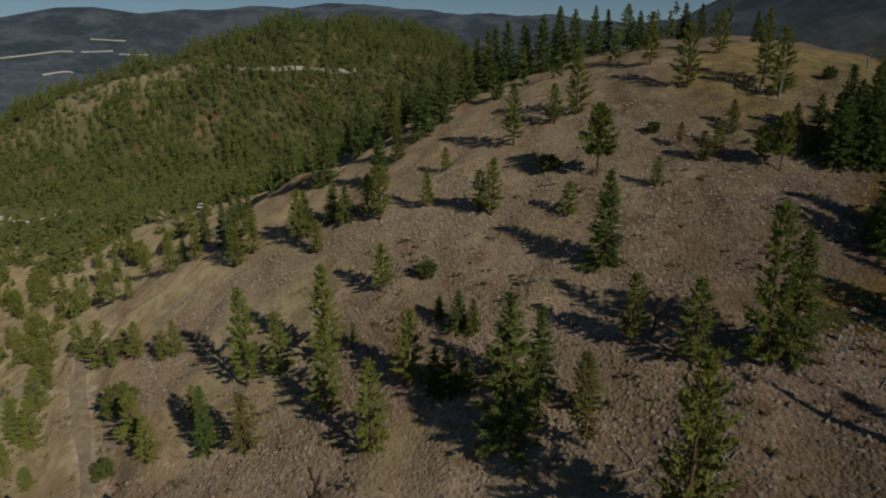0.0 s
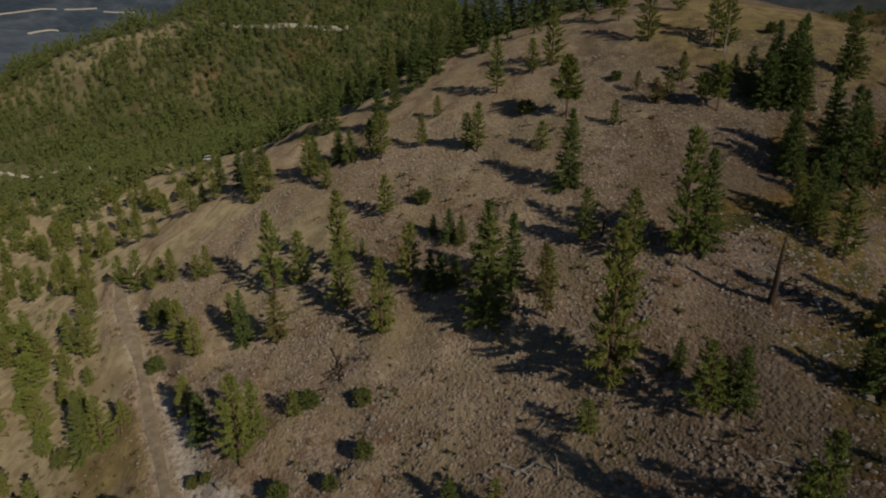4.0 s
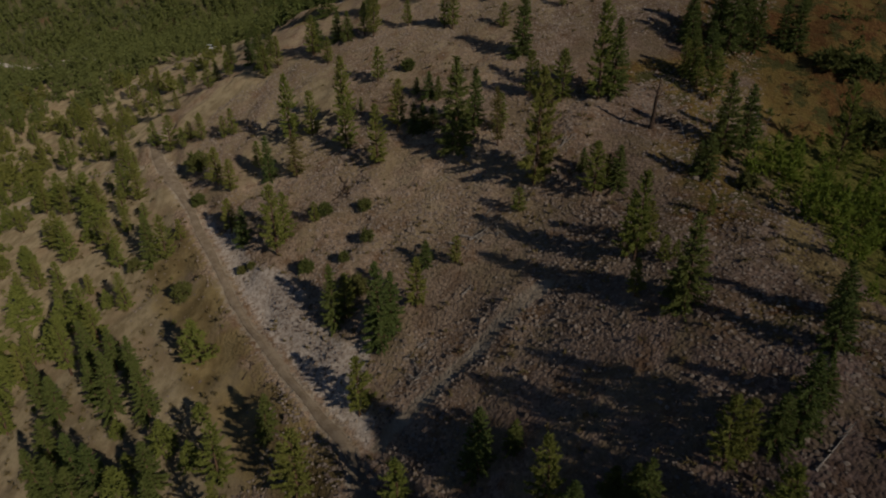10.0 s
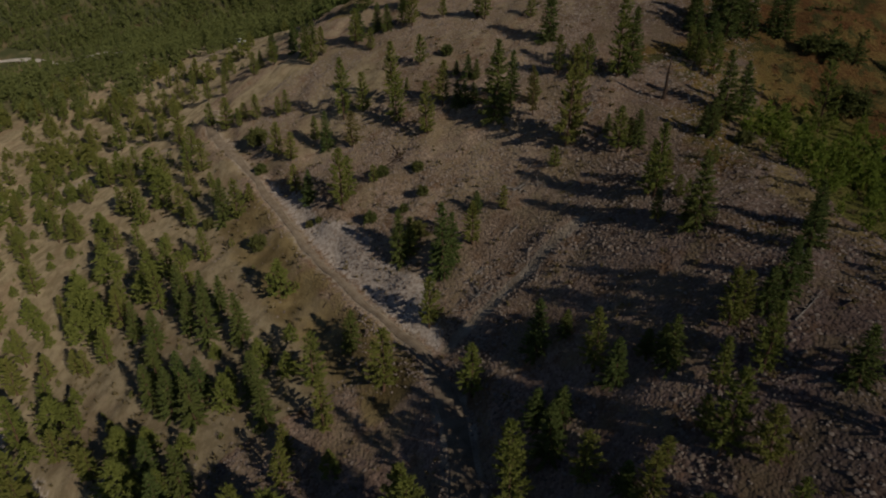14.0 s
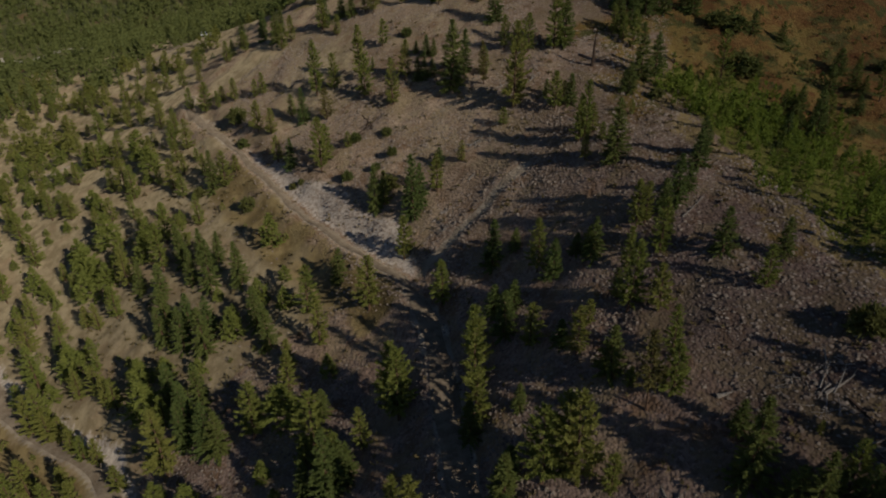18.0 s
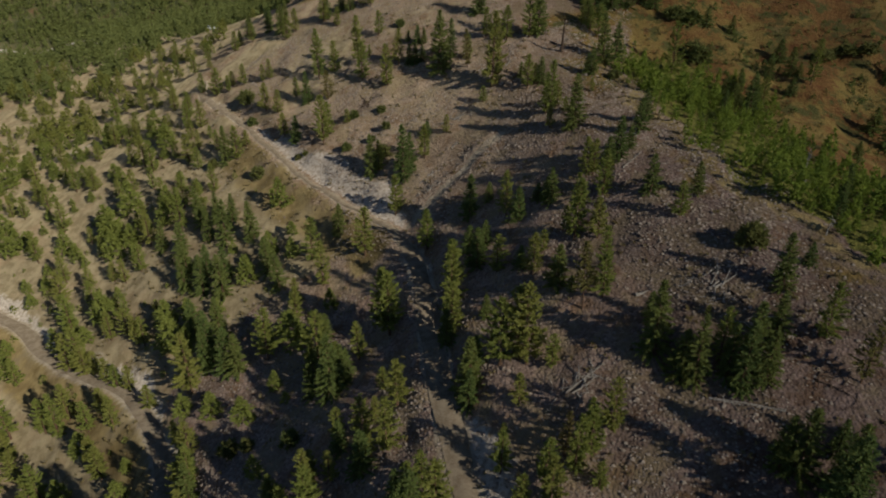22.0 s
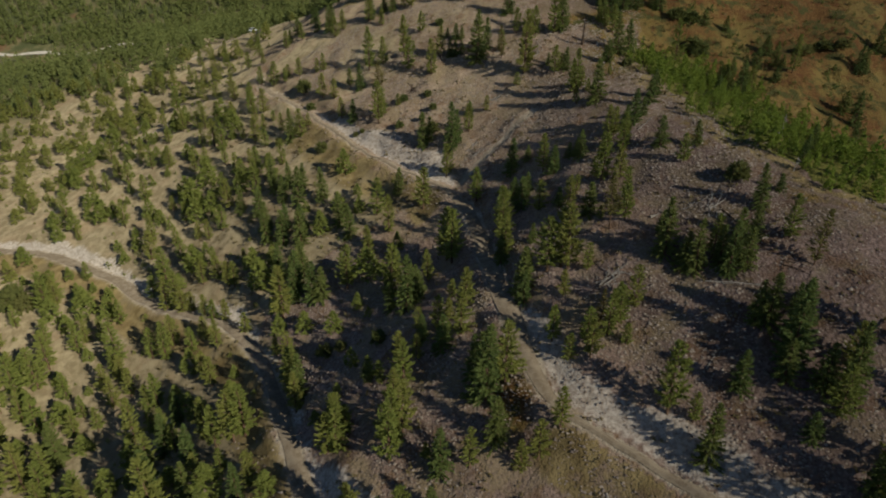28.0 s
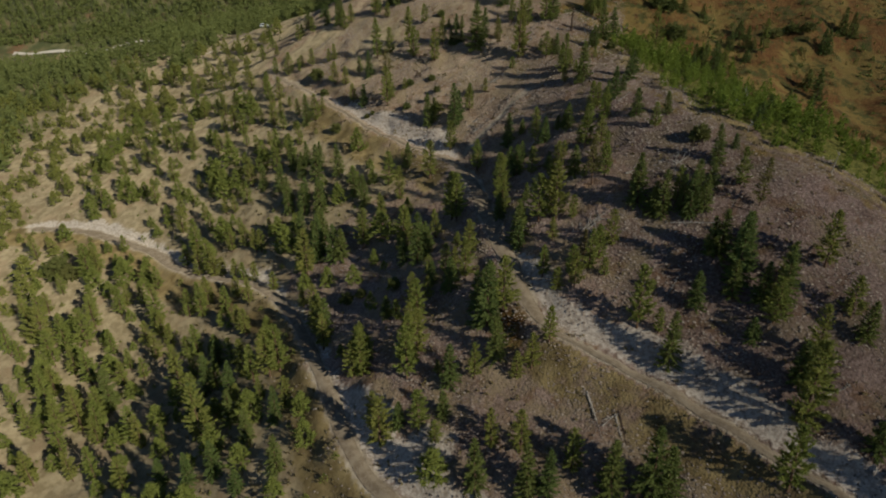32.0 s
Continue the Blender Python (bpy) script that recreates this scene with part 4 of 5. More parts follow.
# western slope
plant("P", -147.4, 159.1, 7.5)
plant("P", -141.1, 168.4, 9.2)
plant("P", -128.2, 157.8, 10.4)
plant("P", -133.1, 136.3, 8.5)
plant("P", -118.0, 127.2, 9.7)
plant("P", -112.8, 138.9, 7.0)
plant("P", -99.8, 134.7, 8.3)
plant("P", -113.1, 156.4, 8.8)
plant("P", -93.5, 139.6, 8.3)
plant("P", -71.4, 135.8, 9.3)
plant("P", -116.1, 204.2, 8.1)
plant("P", -129.4, 223.0, 8.5)
plant("P", -140.7, 234.1, 8.7)
plant("P", -153.2, 239.7, 8.8)
plant("P", -112.6, 217.6, 8.3)
plant("P", -110.0, 226.8, 8.4)
plant("P", -100.0, 217.7, 8.2)
plant("P", -90.1, 219.0, 8.2)
plant("P", -87.3, 229.6, 8.3)
plant("P", -137.0, 190.2, 8.0)
plant("P", -153.1, 207.3, 8.3)
plant("P", -168.0, 219.1, 8.5)
plant("P", -179.9, 229.0, 10.6)
plant("P", -168.6, 194.4, 9.8)
plant("P", -52.6, 121.9, 6.3)
plant("F", -24.8, 68.9, 8.5)
plant("Y", -20.7, 62.8, 5.6)
# gully stand
plant("P", -15.1, 46.0, 9.8)
plant("P", -3.4, 43.2, 11.6)
plant("P", -7.3, 24.7, 6.6)
plant("Y", -5.4, 26.4, 3.8)
plant("Y", -4.4, 31.2, 3.9)
plant("Y", -6.0, 20.3, 3.7)
plant("P", -14.1, 19.0, 7.8)
plant("Y", -11.2, 19.9, 4.8)
plant("Y", -1.6, 12.9, 5.4)
plant("Y", 0.1, 13.5, 5.2)
plant("F", 4.7, 34.8, 5.6)
plant("F", 6.4, 21.7, 6.0)
plant("F", 7.7, 26.5, 5.3)
plant("F", 10.6, 47.7, 6.8)
plant("Y", 9.7, 15.4, 2.1)
plant("Y", 20.6, 30.7, 2.5)
plant("F", 15.8, 40.0, 3.7)
plant("Y", 19.0, 40.7, 3.6)
plant("F", 10.2, 34.8, 3.7)
plant("P", 20.9, 11.5, 6.9)
plant("P", 18.2, 10.2, 6.2)
plant("P", 23.7, 27.5, 6.4)
plant("F", 33.3, 10.4, 8.4)
plant("F", 38.3, 14.2, 5.7)
plant("Y", 33.3, 19.5, 1.5)
plant("F", 38.8, 2.2, 4.1)
plant("P", 42.6, 12.5, 6.8)
plant("F", 27.9, 22.4, 3.9)
# stand between the roads
plant("P", -130.5, 102.3, 9.3)
plant("P", -109.0, 88.1, 12.4)
plant("P", -106.2, 89.3, 9.0)
plant("P", -100.4, 95.8, 6.4)
plant("B", -119.8, 93.0, 6.4)
plant("B", -115.7, 90.9, 4.6)
plant("P", -115.2, 83.8, 7.2)
plant("P", -117.7, 78.7, 7.1)
plant("P", -103.5, 75.3, 8.7)
plant("P", -93.5, 74.8, 6.9)
plant("P", -85.2, 77.4, 7.7)
plant("P", -68.5, 74.0, 11.4)
plant("Y", -64.9, 71.7, 5.7)
plant("P", -53.4, 70.9, 7.1)
plant("Y", -57.5, 64.4, 5.5)
plant("F", -76.7, 88.1, 6.9)
plant("P", -112.6, 63.8, 14.0)
plant("P", -109.5, 68.1, 7.8)
plant("P", -101.2, 63.3, 11.8)
plant("P", -108.2, 58.3, 11.7)
plant("P", -92.6, 58.8, 8.4)
plant("P", -101.2, 54.3, 10.0)
plant("P", -95.8, 50.6, 11.5)
plant("P", -86.5, 52.9, 6.7)
plant("P", -81.3, 61.4, 8.3)
plant("P", -79.7, 53.3, 8.2)
plant("P", -81.6, 48.4, 6.6)
plant("P", -75.7, 54.4, 8.1)
plant("P", -69.9, 39.8, 12.3)
plant("P", -66.4, 46.4, 9.3)
plant("P", -66.1, 40.4, 7.7)
plant("P", -62.3, 36.7, 7.5)
plant("P", -55.5, 46.8, 7.5)
plant("P", -53.6, 44.1, 7.4)
plant("F", -59.8, 39.3, 7.5)
plant("P", -48.5, 25.9, 9.5)
plant("P", -44.7, 24.7, 11.9)
plant("P", -42.4, 24.5, 11.8)
plant("P", -58.2, 31.1, 7.3)
plant("P", -63.7, 30.4, 8.9)
plant("P", -58.1, 16.5, 14.0)
plant("P", -50.4, 19.3, 6.8)
plant("Y", -45.8, 18.9, 5.4)
plant("P", -39.3, 12.6, 7.6)
plant("P", -104.3, 44.7, 13.0)
plant("P", -98.5, 37.1, 11.3)
plant("P", -93.9, 37.7, 12.8)
plant("P", -89.0, 38.0, 11.2)
plant("P", -87.8, 32.2, 8.0)
plant("P", -75.2, 25.9, 9.1)
plant("P", -39.1, 53.4, 12.8)
plant("P", -34.1, 30.0, 9.1)
plant("Y", -39.3, 43.5, 5.7)
plant("P", -41.4, 61.6, 6.7)
plant("P", -37.9, 61.2, 7.4)
plant("Y", -24.9, 54.8, 5.6)
plant("P", -11.6, 39.9, 6.3)
plant("Y", -10.6, 26.7, 4.7)
plant("Y", -13.9, 21.5, 4.7)
plant("F", -19.4, 21.6, 4.8)
plant("Y", -17.4, 18.6, 4.7)
plant("B", -24.9, 33.4, 2.0)
plant("B", -17.9, 30.0, 2.5)
plant("P", -36.3, 39.8, 6.9)
plant("P", -32.9, 24.7, 8.9)
plant("P", -34.4, 33.4, 8.0)
plant("P", -24.2, 12.4, 9.3)
plant("P", -26.1, 11.4, 8.3)
plant("Y", -22.8, 12.6, 5.9)
plant("P", -15.7, 6.4, 10.9)
plant("P", -13.9, 7.3, 9.8)
plant("Y", -10.7, 2.0, 3.3)
plant("P", -22.0, -2.1, 8.5)
plant("F", -10.4, -5.3, 5.4)
plant("F", -17.7, -3.9, 5.5)
plant("P", 16.2, 8.9, 7.8)
plant("P", 13.2, 6.5, 6.9)
plant("F", 34.3, -5.3, 6.2)
plant("F", 37.9, -7.5, 6.9)
plant("P", 41.9, -6.2, 6.0)
plant("P", 38.1, -11.1, 7.7)
plant("F", 38.2, -19.2, 6.9)
plant("Y", 23.5, -5.6, 4.7)
# upper ridge and far shoulder
plant("P", -5.0, 139.6, 6.4)
plant("B", 0.8, 139.1, 2.2)
plant("P", -7.2, 156.9, 8.2)
plant("P", -9.5, 159.8, 6.8)
plant("Y", 0.1, 154.8, 5.5)
plant("Y", 2.5, 162.9, 3.7)
plant("P", 9.0, 146.6, 7.6)
plant("Y", 7.5, 148.0, 5.7)
plant("P", 12.9, 162.7, 9.3)
plant("P", 19.3, 165.3, 6.1)
plant("P", 22.8, 166.1, 9.8)
plant("O", 22.7, 147.1, 9.1)
plant("B", 17.1, 152.5, 2.2)
plant("Y", 18.2, 140.9, 4.4)
plant("F", 20.7, 130.2, 10.4)
plant("Y", 28.9, 142.0, 3.7)
plant("T", 35.7, 145.4, 3.8, 1.9)
plant("T", 33.8, 149.7, 3.3, 1.2)
plant("B", 31.6, 154.4, 1.6)
plant("T", 41.7, 152.7, 3.8, 1.3)
plant("Y", 38.1, 147.8, 3.6)
plant("Y", 41.1, 151.1, 3.3)
plant("O", 41.3, 142.2, 4.7, 0.8)
plant("O", 43.2, 141.2, 6.9, 0.7)
plant("P", 37.0, 178.5, 8.5)
plant("P", 39.5, 166.1, 9.5)
plant("P", 48.7, 179.4, 6.9)
plant("P", 50.1, 164.2, 10.6, 0.8)
plant("P", 50.4, 159.8, 9.4)
plant("F", 48.5, 144.5, 7.0)
plant("F", 48.3, 149.3, 4.0)
plant("F", 49.6, 141.4, 7.5)
plant("F", 54.4, 143.8, 10.2)
plant("F", 47.2, 125.5, 8.5)
plant("F", 47.3, 127.7, 6.7)
plant("F", 58.1, 131.1, 7.6)
plant("Y", 15.9, 112.6, 5.9)
plant("F", 9.3, 112.4, 13.8)
plant("F", 12.1, 115.8, 9.0)
plant("F", 5.0, 128.1, 4.5)
plant("F", 6.5, 127.0, 3.8)
plant("F", 2.7, 131.0, 2.7)
plant("F", 4.0, 120.2, 4.9)
plant("F", 5.7, 119.7, 3.8)
plant("F", 2.7, 121.1, 4.8)
plant("P", -0.1, 122.4, 8.6)
plant("Y", -7.4, 132.3, 2.8)
plant("P", -10.3, 131.0, 12.1, 0.8)
plant("P", -9.3, 124.6, 9.2)
plant("P", -3.0, 116.5, 9.7)
plant("P", -21.4, 162.7, 8.4)
plant("P", -16.7, 132.8, 8.2)
plant("P", -20.9, 133.2, 12.8, 0.8)
plant("T", -18.0, 123.2, 7.4, 1.9)
plant("Y", -36.2, 146.8, 5.6)
plant("Y", -38.3, 147.2, 4.8)
plant("P", -44.8, 151.8, 6.3)
plant("Y", -48.9, 155.5, 4.3)
plant("P", -54.3, 156.8, 8.2)
plant("B", -42.2, 141.2, 3.8)
plant("P", -35.6, 132.4, 7.7)
plant("Y", -31.7, 127.9, 6.0)
plant("F", -23.7, 126.1, 8.2)
plant("Y", -27.0, 131.2, 5.3)
plant("B", -39.3, 130.8, 2.4)
plant("F", -6.6, 176.8, 8.0)
plant("F", -2.4, 182.4, 11.5)
plant("F", 0.8, 187.3, 11.2)
plant("F", 5.5, 194.6, 11.6)
plant("F", -9.5, 194.9, 11.4)
plant("F", -9.1, 169.5, 9.2)
plant("F", -16.0, 195.1, 11.0)
plant("F", -21.8, 184.7, 11.6)
plant("F", -75.0, 410.3, 11.6)
plant("F", -88.9, 388.8, 11.6)
plant("F", -35.7, 172.5, 9.5)
plant("F", -40.6, 180.0, 8.3)
plant("F", -35.2, 178.9, 7.3)
plant("F", -49.3, 191.5, 7.0)
plant("F", -51.8, 185.7, 5.0)
plant("P", -52.8, 181.5, 6.3)
plant("F", -43.7, 197.5, 5.6)
plant("F", -15.9, 164.7, 6.6)
plant("F", -13.3, 161.4, 6.0)
plant("Y", -17.1, 156.8, 5.4)
plant("F", -20.6, 164.2, 7.2)
plant("F", 34.2, 201.0, 8.1)
plant("F", 30.8, 198.8, 9.5)
plant("F", 24.7, 204.1, 11.5)
plant("F", 21.2, 200.4, 11.3)
plant("F", 27.2, 198.7, 9.9)
plant("F", 17.7, 203.0, 10.8)
plant("F", 14.5, 203.3, 12.0)
plant("F", 12.1, 207.8, 11.9)
plant("F", 8.1, 207.0, 11.5)
plant("F", 10.0, 202.5, 11.9)
plant("B", 60.2, 165.2, 1.8)
plant("F", 65.4, 149.3, 10.2)
plant("Y", -49.8, 153.3, 4.7)
plant("P", -70.0, 164.8, 6.5)
plant("P", -84.3, 178.9, 8.1)
plant("P", -98.2, 188.4, 9.7)
# far shoulder
plant("Y", -63.1, 156.4, 4.1)
plant("Y", -102.3, 198.7, 5.4)
plant("P", -59.2, 160.4, 6.5)
plant("P", -55.7, 140.8, 7.8)
plant("Y", -57.9, 137.5, 5.8)
plant("Y", -51.3, 133.0, 3.4)
plant("P", -92.5, 211.7, 6.8)
plant("Y", -95.1, 208.4, 5.6)
plant("P", -68.5, 186.6, 6.7)
plant("Y", -61.8, 181.6, 4.7)
plant("P", -115.4, 226.6, 6.1)
plant("P", -117.5, 222.2, 7.2)
plant("P", -65.8, 196.6, 6.0)
plant("Y", -69.8, 216.3, 5.5)
plant("P", -46.6, 180.6, 6.2)
plant("P", -83.4, 215.1, 7.9)
plant("P", -100.3, 236.1, 7.5)
plant("P", -33.4, 166.2, 7.0)
plant("P", -30.6, 167.2, 7.0)
plant("F", -21.2, 210.0, 7.6)
plant("F", -51.5, 426.3, 11.6)
plant("F", -8.0, 209.5, 9.9)
plant("F", -3.6, 201.8, 10.4)
plant("F", 1.2, 204.9, 10.5)
plant("F", 53.2, 140.3, 9.7)
plant("F", 52.9, 147.9, 5.6)
plant("F", 56.9, 150.3, 6.4)
plant("F", 48.8, 199.4, 6.9)
plant("F", 50.8, 195.6, 6.3)
plant("F", 57.8, 186.6, 5.2)
plant("P", 37.5, 198.1, 8.5)
plant("F", 39.2, 196.0, 7.1)
# beyond the lower road: nine unseen trees, added to throw shade on the road
plant("F", 44, -44, 12)
plant("P", 49, -42, 11)
plant("F", 53, -47, 12.5)
plant("P", 41, -50, 11)
plant("F", 58, -52, 12)
plant("F", 47, -38.5, 9.5)
plant("P", 62, -44, 11)
plant("F", 66, -36, 10)
plant("P", 54, -37, 10)
plant("F", 50.7, 141.5, 7.5)
plant("F", 52.3, 145.3, 10)
plant("F", 55.0, 143.8, 11)
plant("F", 54.4, 140.3, 8.5)

# brown slope beyond the crest
plant("P", 59.9, 99.8, 11.2, 0.75)
plant("F", 67.9, 90.4, 5.9)
plant("F", 69.9, 88.7, 8.1)
plant("F", 68.9, 81.4, 8.8)
plant("F", 74.1, 88.8, 7.4)
plant("P", 75.5, 88.4, 7.1)
plant("F", 69.3, 89.9, 5.6)
plant("F", 89.0, 108.3, 5.2, 1.5)
plant("F", 82.3, 99.9, 5.5)
plant("B", 68.9, 106.2, 4.0, 1.2)
plant("B", 68.1, 109.6, 3.4, 1.2)
plant("B", 71.1, 119.7, 3.6, 1.3)
plant("B", 67.1, 120.4, 3.2, 1.3)
plant("F", 76.0, 120.7, 4.3, 1.2)
plant("F", 81.5, 118.4, 4.3, 1.1)
plant("F", 84.2, 92.8, 3.6, 1.3)
plant("F", 61.0, 54.9, 2.6, 1.6)
plant("F", 63.3, 56.2, 2.5, 1.4)
plant("F", 110.1, 98.4, 7.3)
plant("F", 111.9, 99.2, 6.0)
plant("F", 97.5, 77.7, 8.8)
plant("F", 98.0, 83.4, 5.4, 1.2)
plant("P", 89.3, 94.7, 9.8, 0.7)
plant("F", 82.5, 65.9, 3.4, 1.2)
plant("B", 105.3, 108.5, 2.7, 1.4)
plant("B", 98.6, 106.5, 3.0, 1.4)
plant("B", 109.2, 106.1, 2.7, 1.4)
plant("F", 88.8, 98.8, 3.1, 1.2)
plant("F", 62.4, 41.1, 4.7)
plant("F", 56.5, 33.7, 3.7)
plant("F", 53.3, 29.5, 3.9, 0.9)
plant("F", 81.9, 56.3, 6.2)


# ---- parked car on the bench road ----
def block(verts_low, verts_high):
    """Eight corners into a closed box."""
    return list(verts_low) + list(verts_high), [(3, 2, 1, 0), (4, 5, 6, 7)] + [(i, (i + 1) % 4, 4 + (i + 1) % 4, 4 + i) for i in range(4)]


def rect(x0, x1, w, z):
    return [(x0, -w, z), (x1, -w, z), (x1, w, z), (x0, w, z)]


def parked_car(x, y, turn):
    root = tagged(new("parked_car"), "small silver-white car parked on the dirt bench", "car")
    root.empty_display_size = 0.5
    root.matrix_basis = Matrix.Translation((x, y, height_at(x, y) + 0.16)) @ Euler((0, 0, radians(turn))).to_matrix().to_4x4()

    def put(name, verts, faces, material, bevel=0.0):
        bm = bmesh.new()
        vs = [bm.verts.new(v) for v in verts]
        for f in faces:
            bm.faces.new([vs[k] for k in f])
        if bevel:
            bmesh.ops.bevel(bm, geom=bm.edges[:], offset=bevel, segments=2, affect="EDGES")
        me = bpy.data.meshes.new(name)
        bm.to_mesh(me)
        bm.free()
        me.materials.append(material)
        ob = new(name, me)
        ob.parent = root
        return ob

    put("body", *block(rect(-2.2, 2.2, 0.88, 0.32), rect(-2.15, 2.1, 0.86, 0.98)), PAINT, 0.12)
    put("cabin", *block(rect(-2.0, 1.0, 0.82, 0.98), rect(-1.75, 0.35, 0.68, 1.58)), GLAZING, 0.05)
    put("roof", *block(rect(-1.78, 0.38, 0.70, 1.57), rect(-1.7, 0.3, 0.66, 1.66)), PAINT, 0.03)
    a = np.linspace(0, 2 * math.pi, 14, endpoint=False)
    for wx in (-1.35, 1.4):
        for wy in (-0.80, 0.80):
            ring = [(wx + 0.33 * math.cos(k), wy + s, 0.33 + 0.33 * math.sin(k) - 0.16) for s in (-0.11, 0.11) for k in a]
            put("wheel", ring, [(i, (i + 1) % 14, 14 + (i + 1) % 14, 14 + i) for i in range(14)] + [tuple(range(13, -1, -1)), tuple(range(14, 28))], RUBBER)


parked_car(-81.5, 267.5, 20)


# ---- standing and fallen dead wood ----
def snag(x, y, height, thick, lean, material, label):
    verts, faces = stem(height, thick, 8, 0.25, seed=int(abs(x) * 10), rings=8)
    body = mesh("dead_snag", verts, faces, material)
    ob = tagged(new("dead_snag", body), label, "dead tree", "dead snags")
    ob.matrix_basis = Matrix.Translation((x, y, height_at(x, y))) @ Euler((lean, lean * 0.4, 0)).to_matrix().to_4x4()
    rng = random.Random(int(x * 7))
    for k in range(5):
        f, a = rng.uniform(0.45, 0.95), rng.uniform(0, 6.283)
        bv, bf = stem(rng.uniform(0.5, 1.1), 0.05, 5, 0.1, seed=k, rings=4)
        twig = new("dead_branch", mesh("dead_branch", bv, bf, material))
        twig.parent = ob
        twig.matrix_basis = Matrix.Translation((0.25 * math.sin(2.2 * f) * f, 0, f * height)) @ Euler((1.1 * math.cos(a), 1.1 * math.sin(a), 0)).to_matrix().to_4x4()


snag(35.6, 103.0, 7.0, 0.34, 0.08, CHAR, "bare dark standing dead trunk on rocky ground")
snag(60.2, 47.3, 4.2, 0.12, -0.06, GREYWOOD, "bleached standing dead trunk among green brush")
snag(58.5, 12.5, 4.0, 0.12, 0.05, GREYWOOD, "bleached standing dead trunk among green brush")
snag(22.9, 118.5, 3.4, 0.13, 0.14, CHAR, "short reddish broken dead trunk on rocky ground")
snag(52.5, 146.5, 8.5, 0.20, 0.03, CHAR, "bare dark standing dead trunk on the ridge")

snag(48.5, 161.4, 5.8, 0.16, 0.03, GREYWOOD, "tall bleached standing dead trunk on the grassy ridge")
snag(49.6, 157.5, 5.5, 0.16, 0.03, GREYWOOD, "tall bleached standing dead trunk on the grassy ridge")
snag(59.2, 180.8, 3.0, 0.16, 0.03, GREYWOOD, "tall bleached standing dead trunk on the grassy ridge")
snag(68.8, 170.8, 2.8, 0.16, 0.03, GREYWOOD, "tall bleached standing dead trunk on the grassy ridge")

snag(61.6, 49.9, 2.7, 0.10, 0.1, GREYWOOD, "bleached standing dead trunk among green brush")
snag(50.9, 34.6, 3.2, 0.10, 0.1, GREYWOOD, "bleached standing dead trunk among green brush")
snag(50.2, 26.5, 2.3, 0.10, 0.1, GREYWOOD, "bleached standing dead trunk among green brush")


def fallen_log(x0, y0, x1, y1, thick=0.17, dark=False):
    """A trunk lying on the slope, with broken stubs."""
    n = int(abs(x0 * 13 + y0 * 7)) % 1000
    a, b = Vector((x0, y0, height_at(x0, y0))), Vector((x1, y1, height_at(x1, y1)))
    mid = (a + b) / 2
    long = (b - a).length * 1.15
    thick *= 0.7
    verts, faces = stem(long, thick, 7, 0.18, seed=n, rings=7)
    material = CHAR if dark else GREYWOOD
    ob = new("fallen_log", mesh("fallen_log", verts, faces, material))
    tagged(ob, "weathered grey fallen log lying on rocky slope" if not dark else "dark fallen log lying on rocky slope", "log", "fallen logs")
    turn = (b - a).to_track_quat("Z", "X").to_matrix().to_4x4()
    ob.matrix_basis = Matrix.Translation(a + Vector((0, 0, thick * 0.55))) @ turn
    rng = random.Random(n)
    for k in range(4):
        bv, bf = stem(rng.uniform(0.5, 1.3), 0.055, 5, 0.12, seed=n + k, rings=4)
        twig = new("branch_stub", mesh("branch_stub", bv, bf, material))
        twig.parent = ob
        twig.matrix_basis = Matrix.Translation((0, 0, long * rng.uniform(0.25, 0.9))) @ Euler((rng.uniform(0.6, 1.2), 0, rng.uniform(0, 6.283)), "XYZ").to_matrix().to_4x4()


fallen_log(11.3, 94.0, 13.4, 94.2, 0.22)
fallen_log(10.2, 95.1, 12.3, 93.3, 0.2)
fallen_log(-7.8, 113.1, -3.9, 109.9, 0.13, True)
fallen_log(23.4, 103.8, 25.4, 104.8)
fallen_log(39.3, 102.5, 38.9, 99.1, 0.2)
fallen_log(37.3, 96.3, 38.9, 96.8)
fallen_log(-9.6, 117.7, -8.3, 115.1, 0.16, True)
fallen_log(51.2, 120.1, 52.6, 118.1)
fallen_log(4.9, 80.3, 6.4, 80.7)
fallen_log(35.3, 22.4, 37.7, 23.0, 0.22)
fallen_log(36.7, 21.0, 37.5, 18.5, 0.22, True)
fallen_log(27.6, 25.9, 28.6, 25.8, 0.3)
fallen_log(37.6, 16.8, 38.6, 15.1)
fallen_log(17.2, 17.3, 21.7, 18.8, 0.2)
fallen_log(18.7, 17.0, 20.6, 18.9, 0.14)
fallen_log(30.7, 10.7, 33.8, 8.0, 0.14)
fallen_log(11.6, -10.2, 12.2, -15.6, 0.2)
fallen_log(12.8, -15.2, 15.0, -14.3, 0.16)
fallen_log(14.7, -14.8, 15.0, -17.5, 0.18)
fallen_log(40.7, -22.2, 43.5, -21.9, 0.15)
fallen_log(3.4, 79.6, 5.6, 80.8, 0.14)
fallen_log(10.1, 85.5, 11.3, 86.0)
fallen_log(-18.8, 85.7, -17.5, 86.7, 0.14, True)
fallen_log(26.8, -0.5, 28.5, 1.2, 0.13)
fallen_log(34.1, 12.5, 37.3, 12.7, 0.15, True)
fallen_log(32.9, 50.1, 36.0, 52.6, 0.13)


